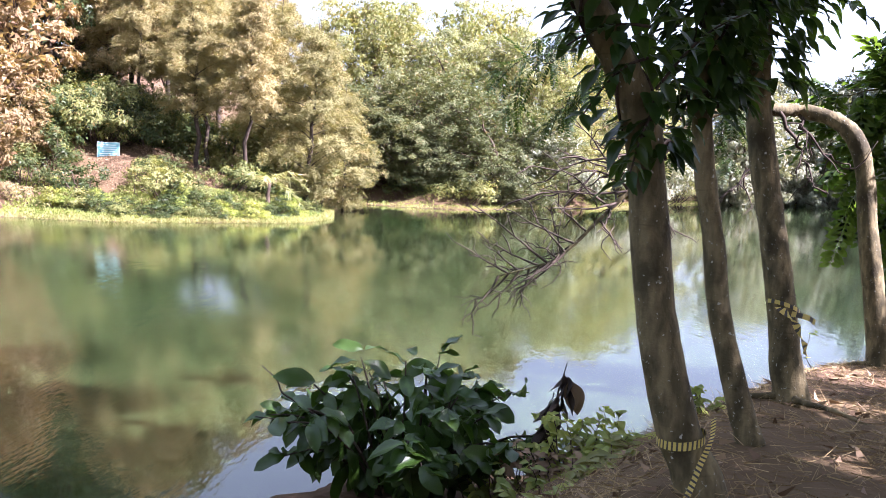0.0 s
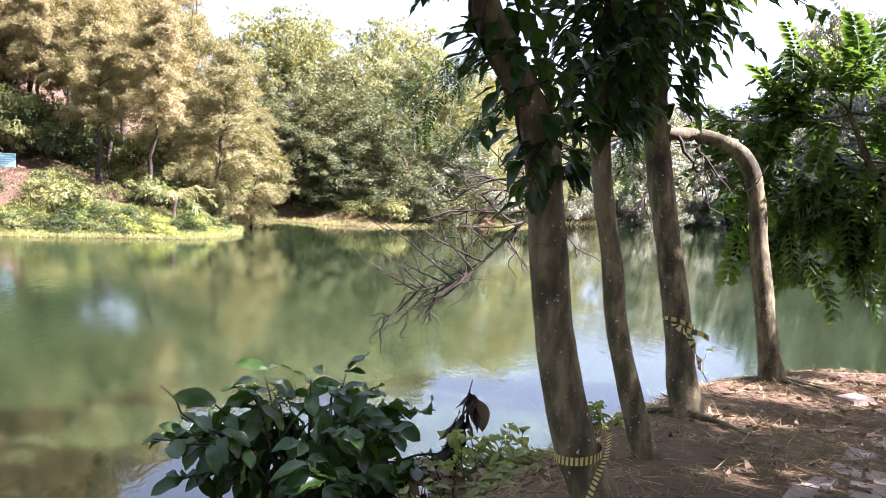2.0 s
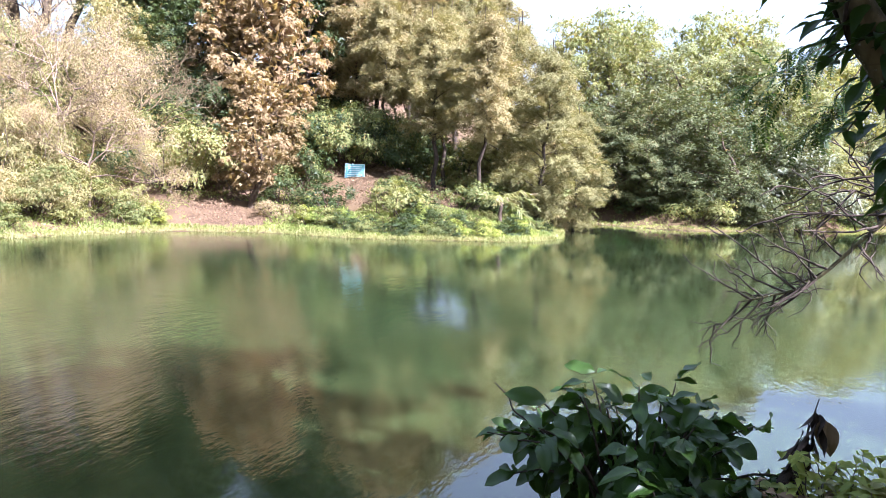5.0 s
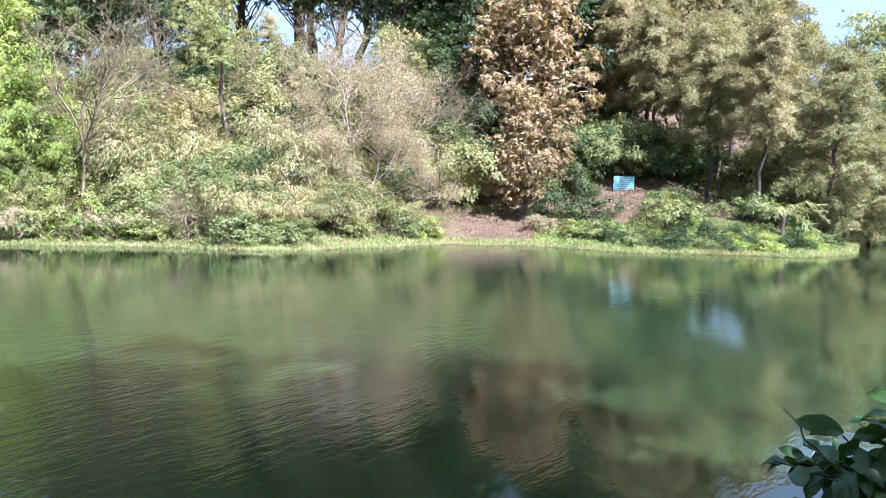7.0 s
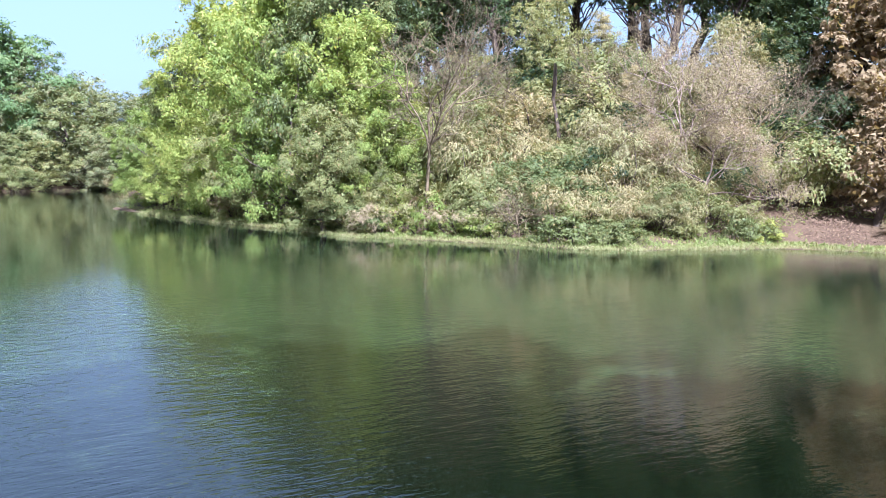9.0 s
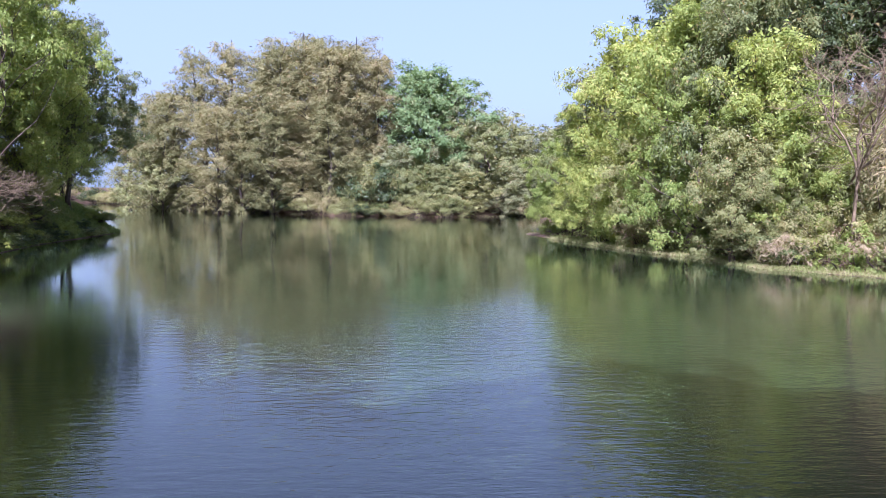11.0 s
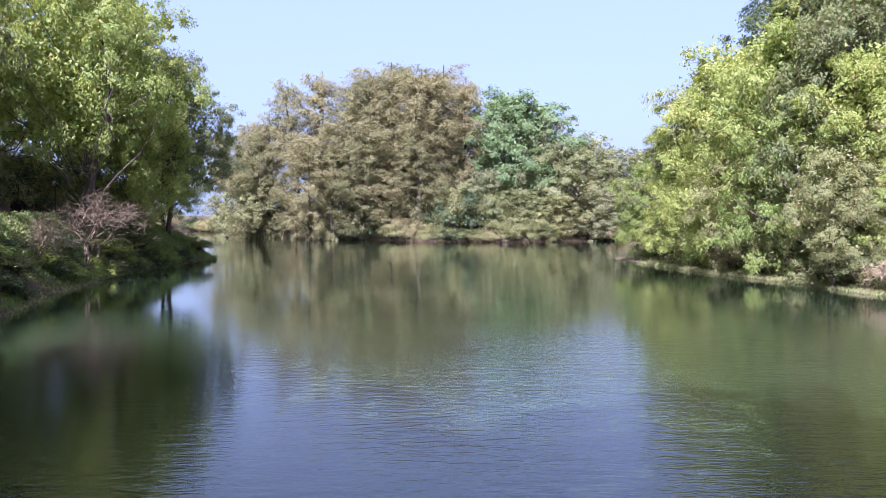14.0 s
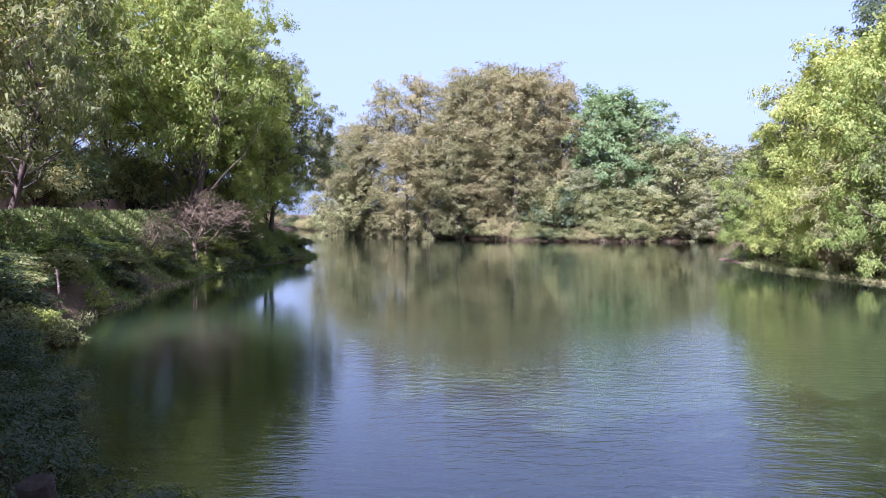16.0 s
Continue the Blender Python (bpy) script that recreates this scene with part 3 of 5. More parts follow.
MIXED_T7 = [(-41.4, 22.4, 11.9), (-38.0, 32.6, 13.7), (-34.2, 27.8, 7.7), (-37.3, 36.3, 13.2), (-42.1, 30.7, 10.6), (-30.4, 39.7, 12.3),
    (-32.4, 34.1, 9.4), (-37.7, 20.9, 6.3)]
PALE_T7 = [(-28.0, 32.7, 10.1), (-25.6, 32.1, 6.2)]
BARE = [(-34.4, 22.4, 10.2), (-27.3, 37.1, 8.8), (-31.0, 34.1, 11.8)]
GREEN_POINT = [(-60.6, 17.8, 10.1), (-57.1, 18.7, 13.4), (-51.7, 19.1, 14.3), (-47.2, 19.7, 14.7), (-43.4, 20.7, 15.4), (-43.2, 18.8, 9.7),
    (-39.8, 21.3, 11.6), (-37.8, 18.6, 6.8), (-52.5, 17.0, 8.2), (-37.4, 21.5, 8.4), (-45.8, 17.9, 6.9), (-61.9, 16.9, 7.4), (-54.8, 24.8,
    18.0), (-49.3, 26.8, 18.6)]
FAR_CAS = [(-126.6, -19.5, 23.9), (-123.2, -14.9, 25.4), (-125.6, -10.9, 25.3), (-120.9, -6.5, 26.0), (-124.0, -3.7, 26.5), (-120.0, -0.4, 25.1), (-123.0, 3.3, 25.8), (-119.9, 5.6, 23.5), (-116.0, -15.5, 15.2), (-114.7, -8.5, 14.3), (-114.0, -1.5, 15.7), (-128.0, -23.1, 18.5), (-132.1, -27.9, 18.4), (-136.4, -31.9, 17.7), (-115.4, -12.4, 12.8), (-114.9, -4.6, 12.0), (-117.8, -8.3, 23.6), (-117.0, -2.0, 24.2), (-118.0, 1.2, 23.2), (-118.5, -11.5, 21.8), (-123.7, -24.4, 16.0)]
FAR_GREEN = [(-122.5, 11.1, 21.8), (-119.2, 14.4, 20.8), (-120.8, 17.0, 18.6), (-122.9, 23.1, 15.6), (-125.1, 27.3, 13.8), (-116.4, 19.5,
    13.8), (-114.7, 8.5, 10.0), (-111.7, 17.2, 6.5), (-114.7, 23.1, 7.4), (-112.4, 12.1, 7.2), (-113.9, 5.3, 4.2), (-125.5, -25.2, 9.4),
    (-128.1, 31.9, 13.7), (-129.2, 35.6, 14.3)]
COVE_BACK = [(-6.3, 68.7, 16.7), (-4.3, 72.9, 16.8), (-1.7, 67.0, 13.6), (0.6, 71.0, 16.3), (3.2, 74.9, 17.9), (5.2, 68.8, 14.5), (7.6,
    67.6, 12.0), (10.6, 72.2, 14.0), (13.6, 75.8, 14.2), (17.1, 80.2, 13.2), (-8.7, 69.5, 16.5), (21.4, 85.4, 12.9)]
COVE_FRONT = [(-4.9, 62.8, 7.9), (-1.7, 61.0, 5.5), (1.8, 62.0, 8.6), (6.3, 63.7, 8.0), (-7.3, 64.6, 9.1), (-0.3, 63.0, 10.1), (9.7, 69.3,
    8.1), (-3.2, 61.9, 10.2), (13.7, 74.8, 7.7), (3.9, 62.9, 5.3)]
RIGHT_FAR = [(30.8, 90.9, 14.4), (37.2, 97.2, 14.9), (42.4, 99.4, 14.5), (47.7, 101.3, 16.3), (52.3, 101.3, 17.6), (55.2, 97.5, 28.1),
    (58.7, 95.4, 19.4), (59.7, 90.1, 24.5), (62.5, 88.1, 22.2), (49.4, 91.6, 12.3), (55.5, 88.0, 13.4), (42.6, 94.9, 9.7), (63.9, 83.4,
    22.7), (63.6, 77.2, 24.0), (33.8, 92.0, 8.2), (56.8, 79.9, 12.6)]
LEFT_BANK = [(-52.0, -18.5, 17.5), (-58.0, -17.4, 14.8), (-43.5, -18.2, 17.5), (-34.0, -24.0, 18.0), (-26.0, -24.0, 16.0), (-39.0, -24.0, 19.0),
    (-48.0, -24.0, 20.5), (-56.0, -22.0, 19.0), (-61.0, -18.5, 11.5), (-50.5, -16.8, 10.5)]
HANGING_TREES = [(-21.3, -15.6, 12.5), (-27.5, -17.6, 14.0)]
SHADE_TREES = [(3.6, 0.3, 18.0), (6.6, 1.5, 14.0), (5.0, -5.0, 17.5), (1.2, -8.2, 16.0), (8.6, 0.4, 17.0), (11.8, 1.8, 10.0), (14.5, 4.3, 11.5), (12.5, -2.5, 15.0), (-4.5, -9.5, 13.0), (-7.8, -10.6, 13.0)]

casuarinas = [casuarina("casuarina_tree", "feathery olive brown casuarina tree on the far bank", 10 + k, NEEDLES, 46000, s, lo, rise=(0.25, 0.8))
              for k, (s, lo) in enumerate(((2.6, 0.36), (2.4, 0.3), (2.7, 0.4)))]
plant(casuarinas, CASUARINAS_SPIT, "casuarinas on the spit", wide=1.1, seed=2)
low_casuarinas = [casuarina("low_casuarina_tree", "feathery casuarina tree drooping to the ground at the spit", 15 + k, NEEDLES, 48000, 3.1, 0.1) for k in range(2)]
plant(low_casuarinas, CASUARINAS_LOW, "casuarinas on the spit", wide=1.15, seed=22)
far_casuarinas = [casuarina("tall_casuarina_tree", "grey brown feathery casuarina on the far shore", 20 + k, NEEDLES_FAR, 20000, s, lo, big=1.25, rise=(0.7, 1.5))
                  for k, (s, lo) in enumerate(((3.0, 0.05), (3.4, 0.1)))]
plant(far_casuarinas, FAR_CAS, "casuarinas on the far shore", wide=1.5, seed=3)
teaks = [broadleaf("teak_tree", "tree with large dry tan leaves on the slope", 30 + k, TAN, BARK_FAR, 12000, 2.6, 44, 0.2, 0.22, 0.12, 0.5, (0.45, 0.9)) for k in range(2)]
plant(teaks, TEAKS, "dry teak trees", seed=4)
darks = [broadleaf("dark_tree", "tall dark green tree with bare lower trunk", 40 + k, GREEN_DARK, BARK_FAR, 20000, 3.2, 44, 0.26, 0.15, 0.08, 0.3, (0.7, 1.25)) for k in range(2)]
plant(darks, DARK_TREES, "dark trees behind the sign", seed=5)
hills = [broadleaf("hill_tree", "slender olive green tree on the hilltop", 50 + k, GREEN_DARK, BARK_FAR, 24000, 3.8, 40, 0.36, 0.14, 0.075, clump=(0.8, 1.4)) for k in range(2)]
plant(hills, HILL_TREES, "trees on the hilltop", seed=6)
mixed_trees = [casuarina("feathery_tree", "feathery olive green tree on the slope", 60, FEATHERY, 40000, 3.4, 0.14),
               broadleaf("olive_tree", "olive green leafy tree on the slope", 61, COVE_PALE, BARK_FAR, 32000, 4.0, 54, 0.12, 0.13, 0.065, 0.5, (0.6, 1.15)),
               broadleaf("acacia_tree", "yellowish green acacia tree on the slope", 62, FEATHERY, BARK_FAR, 32000, 4.0, 54, 0.12, 0.13, 0.06, 0.6, (0.6, 1.15))]
plant(mixed_trees, MIXED_T7, "trees on the slope", seed=7)
pales = [twiggy("pale_tree", "thin pale tree with sparse dry pinkish leaves", 70, 26000, PINK_DRY, bark=BARK_PALE)]
plant(pales, PALE_T7, "pale trees", nominal=10.5, seed=8)
bares = [twiggy("bare_tree", "bare pinkish brown leafless tree on the slope", 75, twigs=5)]
plant(bares, BARE, "bare trees", nominal=10.5, seed=9)
fresh = [broadleaf("leafy_tree", "bright green leafy tree leaning over the lake", 80 + k, (GREEN_FRESH, GREEN_MID, GREEN_FRESH)[k], BARK_FAR, 44000, 4.4, 36, lo, 0.135, 0.07, 0.6, (0.8, 1.5), per=12)
         for k, lo in enumerate((0.06, 0.12, 0.08))]
plant(fresh, GREEN_POINT, "green trees on the point", wide=1.05, seed=10)
plant([broadleaf("bright_tree", "rounded bright green tree on the far shore", 92, FAR_BRIGHT, BARK_FAR, 26000, 4.4, 46, 0.06, 0.19, 0.1, clump=(1.1, 1.8))],
      FAR_GREEN[:2], "green trees on the far shore", wide=1.2, seed=24)
plant([broadleaf("far_tree", "rounded green tree on the far shore", 90, FAR_LEAVES, BARK_FAR, 18000, 4.8, 40, 0.06, 0.2, 0.1, clump=(1.0, 1.7)),
       broadleaf("far_olive_tree", "greyish olive tree on the far shore", 91, HAZY, BARK_FAR, 18000, 4.8, 40, 0.06, 0.2, 0.1, clump=(1.0, 1.7))],
      FAR_GREEN[2:], "green trees on the far shore", wide=1.3, seed=11)
cove = [broadleaf("cove_tree", "yellow green tree rising over the cove", 100, HAZY, BARK_FAR, 26000, 4.2, 46, 0.1, 0.15, 0.075, 0.3),
        broadleaf("cove_acacia", "fresh green acacia by the cove", 101, COVE_PALE, BARK_FAR, 26000, 4.2, 46, 0.1, 0.15, 0.075, 0.5),
        broadleaf("cove_olive", "dull olive green tree by the cove", 102, FAR_LEAVES, BARK_FAR, 26000, 4.4, 46, 0.08, 0.15, 0.075, 0.3),
        broadleaf("shaded_tree", "olive green tree low in the cove, shade put into its leaf colour", 103, COVE_SHADE, BARK_FAR, 24000, 4.6, 50, 0.05, 0.15, 0.075, 0.4)]
plant(cove[:3], COVE_BACK, "trees behind the cove", wide=1.05, seed=12)
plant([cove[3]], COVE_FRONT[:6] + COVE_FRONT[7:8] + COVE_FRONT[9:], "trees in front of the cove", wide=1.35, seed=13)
plant([cove[2]], COVE_FRONT[6:7] + COVE_FRONT[8:9], "trees in front of the cove", wide=1.35, seed=27)
plant([broadleaf("hazy_tree", "olive tree on the distant shore, paled in leaf colour for haze", 110 + k, DISTANT, BARK_FAR, 13000, 4.6, 44, 0.06, 0.28, 0.15, clump=(0.9, 1.6)) for k in range(2)],
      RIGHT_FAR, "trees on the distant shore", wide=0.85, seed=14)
lefts = [broadleaf("bank_tree", "broad olive green tree on the wooded bank", 120 + k, (GREEN_FRESH, GREEN_MID, GREEN_FRESH)[k], BARK_FAR, 42000, 4.9, 44, 0.28, 0.13, 0.07, 0.25, (0.95, 1.7), lean=0.8, stem=0.16)
         for k in range(3)]
plant(lefts, LEFT_BANK, "shady trees on the bank", wide=0.85, seed=15)

# trees behind the camera's stand, whose shade falls over the water
shades = [broadleaf("shade_tree", "tall tree with a high green crown behind the path", 125 + k, GREEN_MID, BARK, 16000, 4.6, 46, 0.5, 0.2, 0.11, 0.3, (0.8, 1.4), lean=0.3) for k in range(2)]
plant(shades, SHADE_TREES, "trees behind the path", seed=16)
hanging = [broadleaf("hanging_tree", "tree with drooping yellowish leaves over the bank", 130, GREEN_YELLOW, BARK_FAR, 24000, 4.4, 60, 0.26, 0.16, 0.07, 0.9, (0.55, 1.05), stem=0.12)]
plant(hanging, HANGING_TREES, "drooping trees on the bank", wide=0.9, seed=18)


# ---- undergrowth on the banks ----
SLOPE_SHORE = FAR_SHORE_A[15:] + FAR_SHORE_B[:3]
SPIT_SHORE = FAR_SHORE_B[2:8]
COVE_SHORE = FAR_SHORE_B[8:18]
LEFT_SHORE = NEAR_SHORE[17:]
FAR_LINE = FAR_SHORE_A[4:11]
BARE_SPOTS = [(-16.6, 41.4, 1.6), (-17.2, 43.6, 2.6), (-21.6, 37.0, 1.9), (-15.6, 47.0, 2.8), (-13.0, 44.5, 2.0)]


def along(line, count, lo, hi, seed, bare=True):
    """Random places beside a shore, lo to hi metres from the water's edge."""
    rng = np.random.default_rng(seed)
    pts = np.array(line, dtype=float)
    seg = np.linalg.norm(np.diff(pts, axis=0), axis=1)
    out = np.zeros((0, 2))
    while len(out) < count:
        n = count * 4
        k = rng.choice(len(seg), size=n, p=seg / seg.sum())
        p = pts[k] + (pts[k + 1] - pts[k]) * rng.random((n, 1)) + unit(rng.normal(size=(n, 2))) * (hi * 1.1 * rng.random((n, 1)) + 0.05)
        s, _ = shore(p[:, 0], p[:, 1])
        ok = (s > lo) & (s < hi)
        if bare:
            for bx, by, br in BARE_SPOTS:
                ok &= np.hypot(p[:, 0] - bx, p[:, 1] - by) > br
        out = np.concatenate([out, p[ok]])
    return out[:count]


def thicket(kinds, line, count, lo, hi, low, high, group, seed, wide=1.0, nominal=1.75):
    rng = np.random.default_rng(seed + 900)
    spots = along(line, count, lo, hi, seed)
    tops = ground_z(spots[:, 0], spots[:, 1]) + rng.uniform(low, high, count)
    plant(kinds, list(zip(spots[:, 0], spots[:, 1], tops)), group, nominal=nominal, wide=wide, seed=seed, sink=0.1)


bush_green = shrub("shrub", "fresh green leafy shrub on the bank", 201, GREEN_FRESH)
bush_olive = shrub("olive_shrub", "dull olive green shrub on the bank", 202, GREEN_MID)
bush_yellow = shrub("yellow_shrub", "yellow green shrub on the bank", 203, COVE_PALE)
bush_dry = shrub("dry_shrub", "dry brownish straggling shrub on the bank", 204, PINK_DRY, 2600, 0.13, 0.026)
bush_dark = shrub("dark_shrub", "dark green dense shrub on the bank", 205, GREEN_DARK)
bush_round = shrub("round_shrub", "rounded green shrub with creepers at the water's edge", 211, GREEN_MID, 6500, 0.06, 0.03, 0.2)
tall_pale = shrub("tall_shrub", "tall pale green shrub hung with creepers on the slope", 206, COVE_PALE, 7500, 0.125, 0.062, 0.6, 1.0, 2.4)
tall_olive = shrub("tall_olive_shrub", "tall olive green shrub on the slope", 207, GREEN_MID, 7500, 0.125, 0.062, 0.5, 1.0, 2.4)
tall_feather = shrub("feathery_shrub", "tall feathery tan shrub on the slope", 208, FEATHERY, 8000, 0.16, 0.036, 0.7, 1.0, 2.4)
tall_dark = shrub("tall_dark_shrub", "tall dark green shrub on the wooded banks", 210, GREEN_DARK, 6500, 0.14, 0.07, 0.4, 1.0, 2.4)
bush_near = shrub("small_leaved_shrub", "dark small-leaved shrub at the water's edge", 209, GREEN_DARK, 6500, 0.05, 0.026, 0.3)
TALL = 1.75 * 2.4
# same hazed leaf colour as the distant trees
hazy_bush = shrub("hazy_shrub", "shrub on the distant shore, its grey green leaf colour standing for haze", 212, DISTANT, 6000, 0.16, 0.085, 0.3, 1.0, 2.4)
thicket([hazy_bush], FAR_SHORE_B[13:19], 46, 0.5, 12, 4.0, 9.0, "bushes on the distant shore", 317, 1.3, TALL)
thicket([bush_green, bush_olive, bush_yellow, bush_green, bush_olive, bush_dry], SLOPE_SHORE, 46, 1.3, 4.5, 1.0, 2.4, "bushes below the slope", 301, 1.2)
thicket([tall_pale, tall_olive, tall_feather, tall_pale], SLOPE_SHORE[:-2], 34, 2.8, 7.0, 2.4, 4.2, "creeper-hung bushes below the slope", 315, 1.25, TALL)
# the dark shrubs in this mix stand for dark gaps between paler bushes
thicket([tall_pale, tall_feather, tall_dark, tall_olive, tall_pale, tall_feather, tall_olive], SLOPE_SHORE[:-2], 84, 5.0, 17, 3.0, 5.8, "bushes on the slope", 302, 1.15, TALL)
thicket([bush_green, bush_dark, bush_olive, bush_dark], SPIT_SHORE, 46, 0.9, 3.6, 0.45, 1.0, "low bushes on the spit", 303, 1.3)
thicket([bush_dark, bush_olive, bush_dark], SPIT_SHORE[:3], 14, 3.0, 9, 1.2, 2.4, "bushes beside the sign", 304, 1.2)
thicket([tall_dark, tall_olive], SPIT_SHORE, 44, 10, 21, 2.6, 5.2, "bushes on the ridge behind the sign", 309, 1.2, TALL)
thicket([bush_olive, bush_dark, bush_dark, bush_dry], COVE_SHORE, 36, 1.0, 6, 1.0, 3.0, "bushes round the cove", 305, 1.4)
thicket([bush_green, bush_olive, bush_dark], LEFT_SHORE[2:], 40, 0.2, 1.1, 0.5, 1.0, "dark bushes on the near bank", 306, 1.3)
thicket([bush_green, bush_dark, bush_olive], LEFT_SHORE[2:], 30, 1.1, 1.8, 0.3, 0.6, "low bushes below the path", 310, 1.9)
thicket([bush_near], NEAR_SHORE[16:20], 26, 0.0, 1.1, 0.5, 1.0, "dark bushes at the water's edge", 311, 1.5)
thicket([tall_olive, tall_feather, tall_pale, tall_dark], FAR_LINE, 52, 0.3, 5, 2.0, 5.0, "bushes on the far shore", 307, 1.6, TALL)
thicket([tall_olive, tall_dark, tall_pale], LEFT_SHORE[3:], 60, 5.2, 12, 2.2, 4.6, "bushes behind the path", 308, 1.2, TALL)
thicket([tall_feather, tall_pale, tall_olive], FAR_SHORE_A[1:5], 44, 0.5, 11, 3.0, 8.0, "bushes beyond the wooded bank", 314, 1.2, TALL)
thicket([tall_olive, tall_dark, tall_pale], FAR_LINE[2:6], 44, 5.0, 18, 5.0, 9.0, "thicket behind the far shore", 312, 1.2, TALL)
plant([tall_dark, tall_olive], [(-14.5, 50.5, 6.4), (-12.0, 50.0, 6.0), (-10.5, 52.0, 6.0), (-13.0, 53.0, 6.8), (-16.5, 51.5, 6.8), (-9.5, 50.0, 5.2),
                                (-18.5, 51.0, 6.8), (-20.5, 49.5, 6.8)], "bushes on the ridge behind the sign", TALL, 1.1, 313)
plant([bush_round], [(-36.6, 20.2, 2.2), (-27.6, 25.9, 2.3), (-26.2, 26.6, 1.7), (-31.4, 24.0, 2.6)], "round shrubs by the water", 1.75, 1.5, 316)


def carpet(name, label, parts_of, mat, size, seed, up=0.6, category="undergrowth", slim=0.5):
    """Creepers, weeds and grass that nobody could count, as one mesh."""
    rng = np.random.default_rng(seed)
    p = np.concatenate([along(line, n, lo, hi, seed + k, bare) for k, (line, n, lo, hi, bare) in enumerate(parts_of)])
    z = np.maximum(ground_z(p[:, 0], p[:, 1]), 0.0)
    n = len(p)
    pos = np.column_stack([p, z + rng.random(n) ** 2 * size * 1.2])
    axis = rng.normal(size=(n, 3)) * 0.6 + [0, 0, up]
    k = rng.uniform(0.6, 1.5, n)
    ob = part(name, leaves_mesh(name, leaf_blades(rng, pos, axis, size * k, size * slim * k)), mat)
    tagged(ob, label, category, kind="stuff")


carpet("creepers", "green creepers and weeds covering the lake banks",
       [(SLOPE_SHORE, 60000, 0.6, 12, True), (SPIT_SHORE, 50000, 0.5, 5.0, True), (COVE_SHORE, 20000, 0.5, 8, True)], HERBS, 0.12, 401)
carpet("bank_creepers", "dark green creepers covering the near bank", [(LEFT_SHORE[1:], 110000, 0.1, 3.0, False)], HERBS, 0.13, 402)
carpet("shore_weeds", "pale green weeds and grass along the water's edge",
       [(SLOPE_SHORE, 18000, -0.2, 1.5, False), (SPIT_SHORE, 16000, -0.15, 1.4, False), (COVE_SHORE, 6000, -0.2, 1.0, False),
        (LEFT_SHORE[3:7], 1500, -0.5, 0.4, False), (FAR_LINE, 3000, -0.3, 1.0, False)], SHORE_GREEN, 0.11, 403, 0.9, slim=0.25)
carpet("dry_litter", "dry brown fallen leaves on the wooded slopes",
       [(SLOPE_SHORE, 9000, 3, 16, False), (SPIT_SHORE, 40000, 1.5, 12, False), (LEFT_SHORE[2:], 4000, 2, 9, False)], LITTER, 0.085, 404, 0.1, "leaf litter")


# ---- the notice board on the far bank ----
def box(w, d, h, bevel=0.0):
    bm = bmesh.new()
    bmesh.ops.create_cube(bm, size=1.0)
    bmesh.ops.scale(bm, vec=(w, d, h), verts=bm.verts)
    if bevel:
        bmesh.ops.bevel(bm, geom=list(bm.edges), offset=bevel, segments=2, affect="EDGES")
    return bm


def notice_board():
    teal = speckled("teal_paint", (0.14, 0.38, 0.42), (0.18, 0.43, 0.46), 6.0, 0.45, 0.05, 0.002, 0.4)
    white = speckled("white_paint", (0.45, 0.58, 0.58), (0.5, 0.62, 0.61), 9.0, 0.5, 0.05, 0.002, 0.4)
    steel = speckled("grey_steel", (0.2, 0.2, 0.2), (0.3, 0.29, 0.27), 20.0, 0.6, 0.1, 0.002, 0.4)
    x, y = -17.9, 44.55
    root = tagged(new("notice_board"), "teal painted metal notice board with white lettering on posts", "sign")
    root.matrix_basis = pose(x, y, float(ground_z(x, y)) - 0.1, 0, 0, 22)
    base = 2.58 - root.matrix_basis.translation.z
    panel = part("panel", box(1.06, 0.03, 0.8, 0.006), teal, root, "teal painted panel")
    panel.location = (0, 0, base + 0.4)
    for dx, dz, w, h in ((0, 0.41, 1.12, 0.035), (0, -0.41, 1.12, 0.035), (-0.54, 0, 0.035, 0.84), (0.54, 0, 0.035, 0.84)):
        ob = part("frame_bar", box(w, 0.045, h, 0.004), white, root, "white frame bar")
        ob.location = (dx, 0.0, base + 0.4 + dz)
    rng = random.Random(5)
    for k in range(6):
        w = rng.uniform(0.6, 0.86)
        ob = part("text_bar", box(w, 0.006, 0.045), white, root, "white line of lettering")
        ob.location = (rng.uniform(-0.02, 0.02), -0.02, base + 0.68 - k * 0.115)
    for dx in (-0.42, 0.42):
        t = Tubes()
        t.add([(dx, 0.04, -0.3), (dx, 0.04, base * 0.5), (dx, 0.04, base + 0.78)], [0.025, 0.025], 8)
        part("post", t.mesh("post"), steel, root, smooth=True)


notice_board()


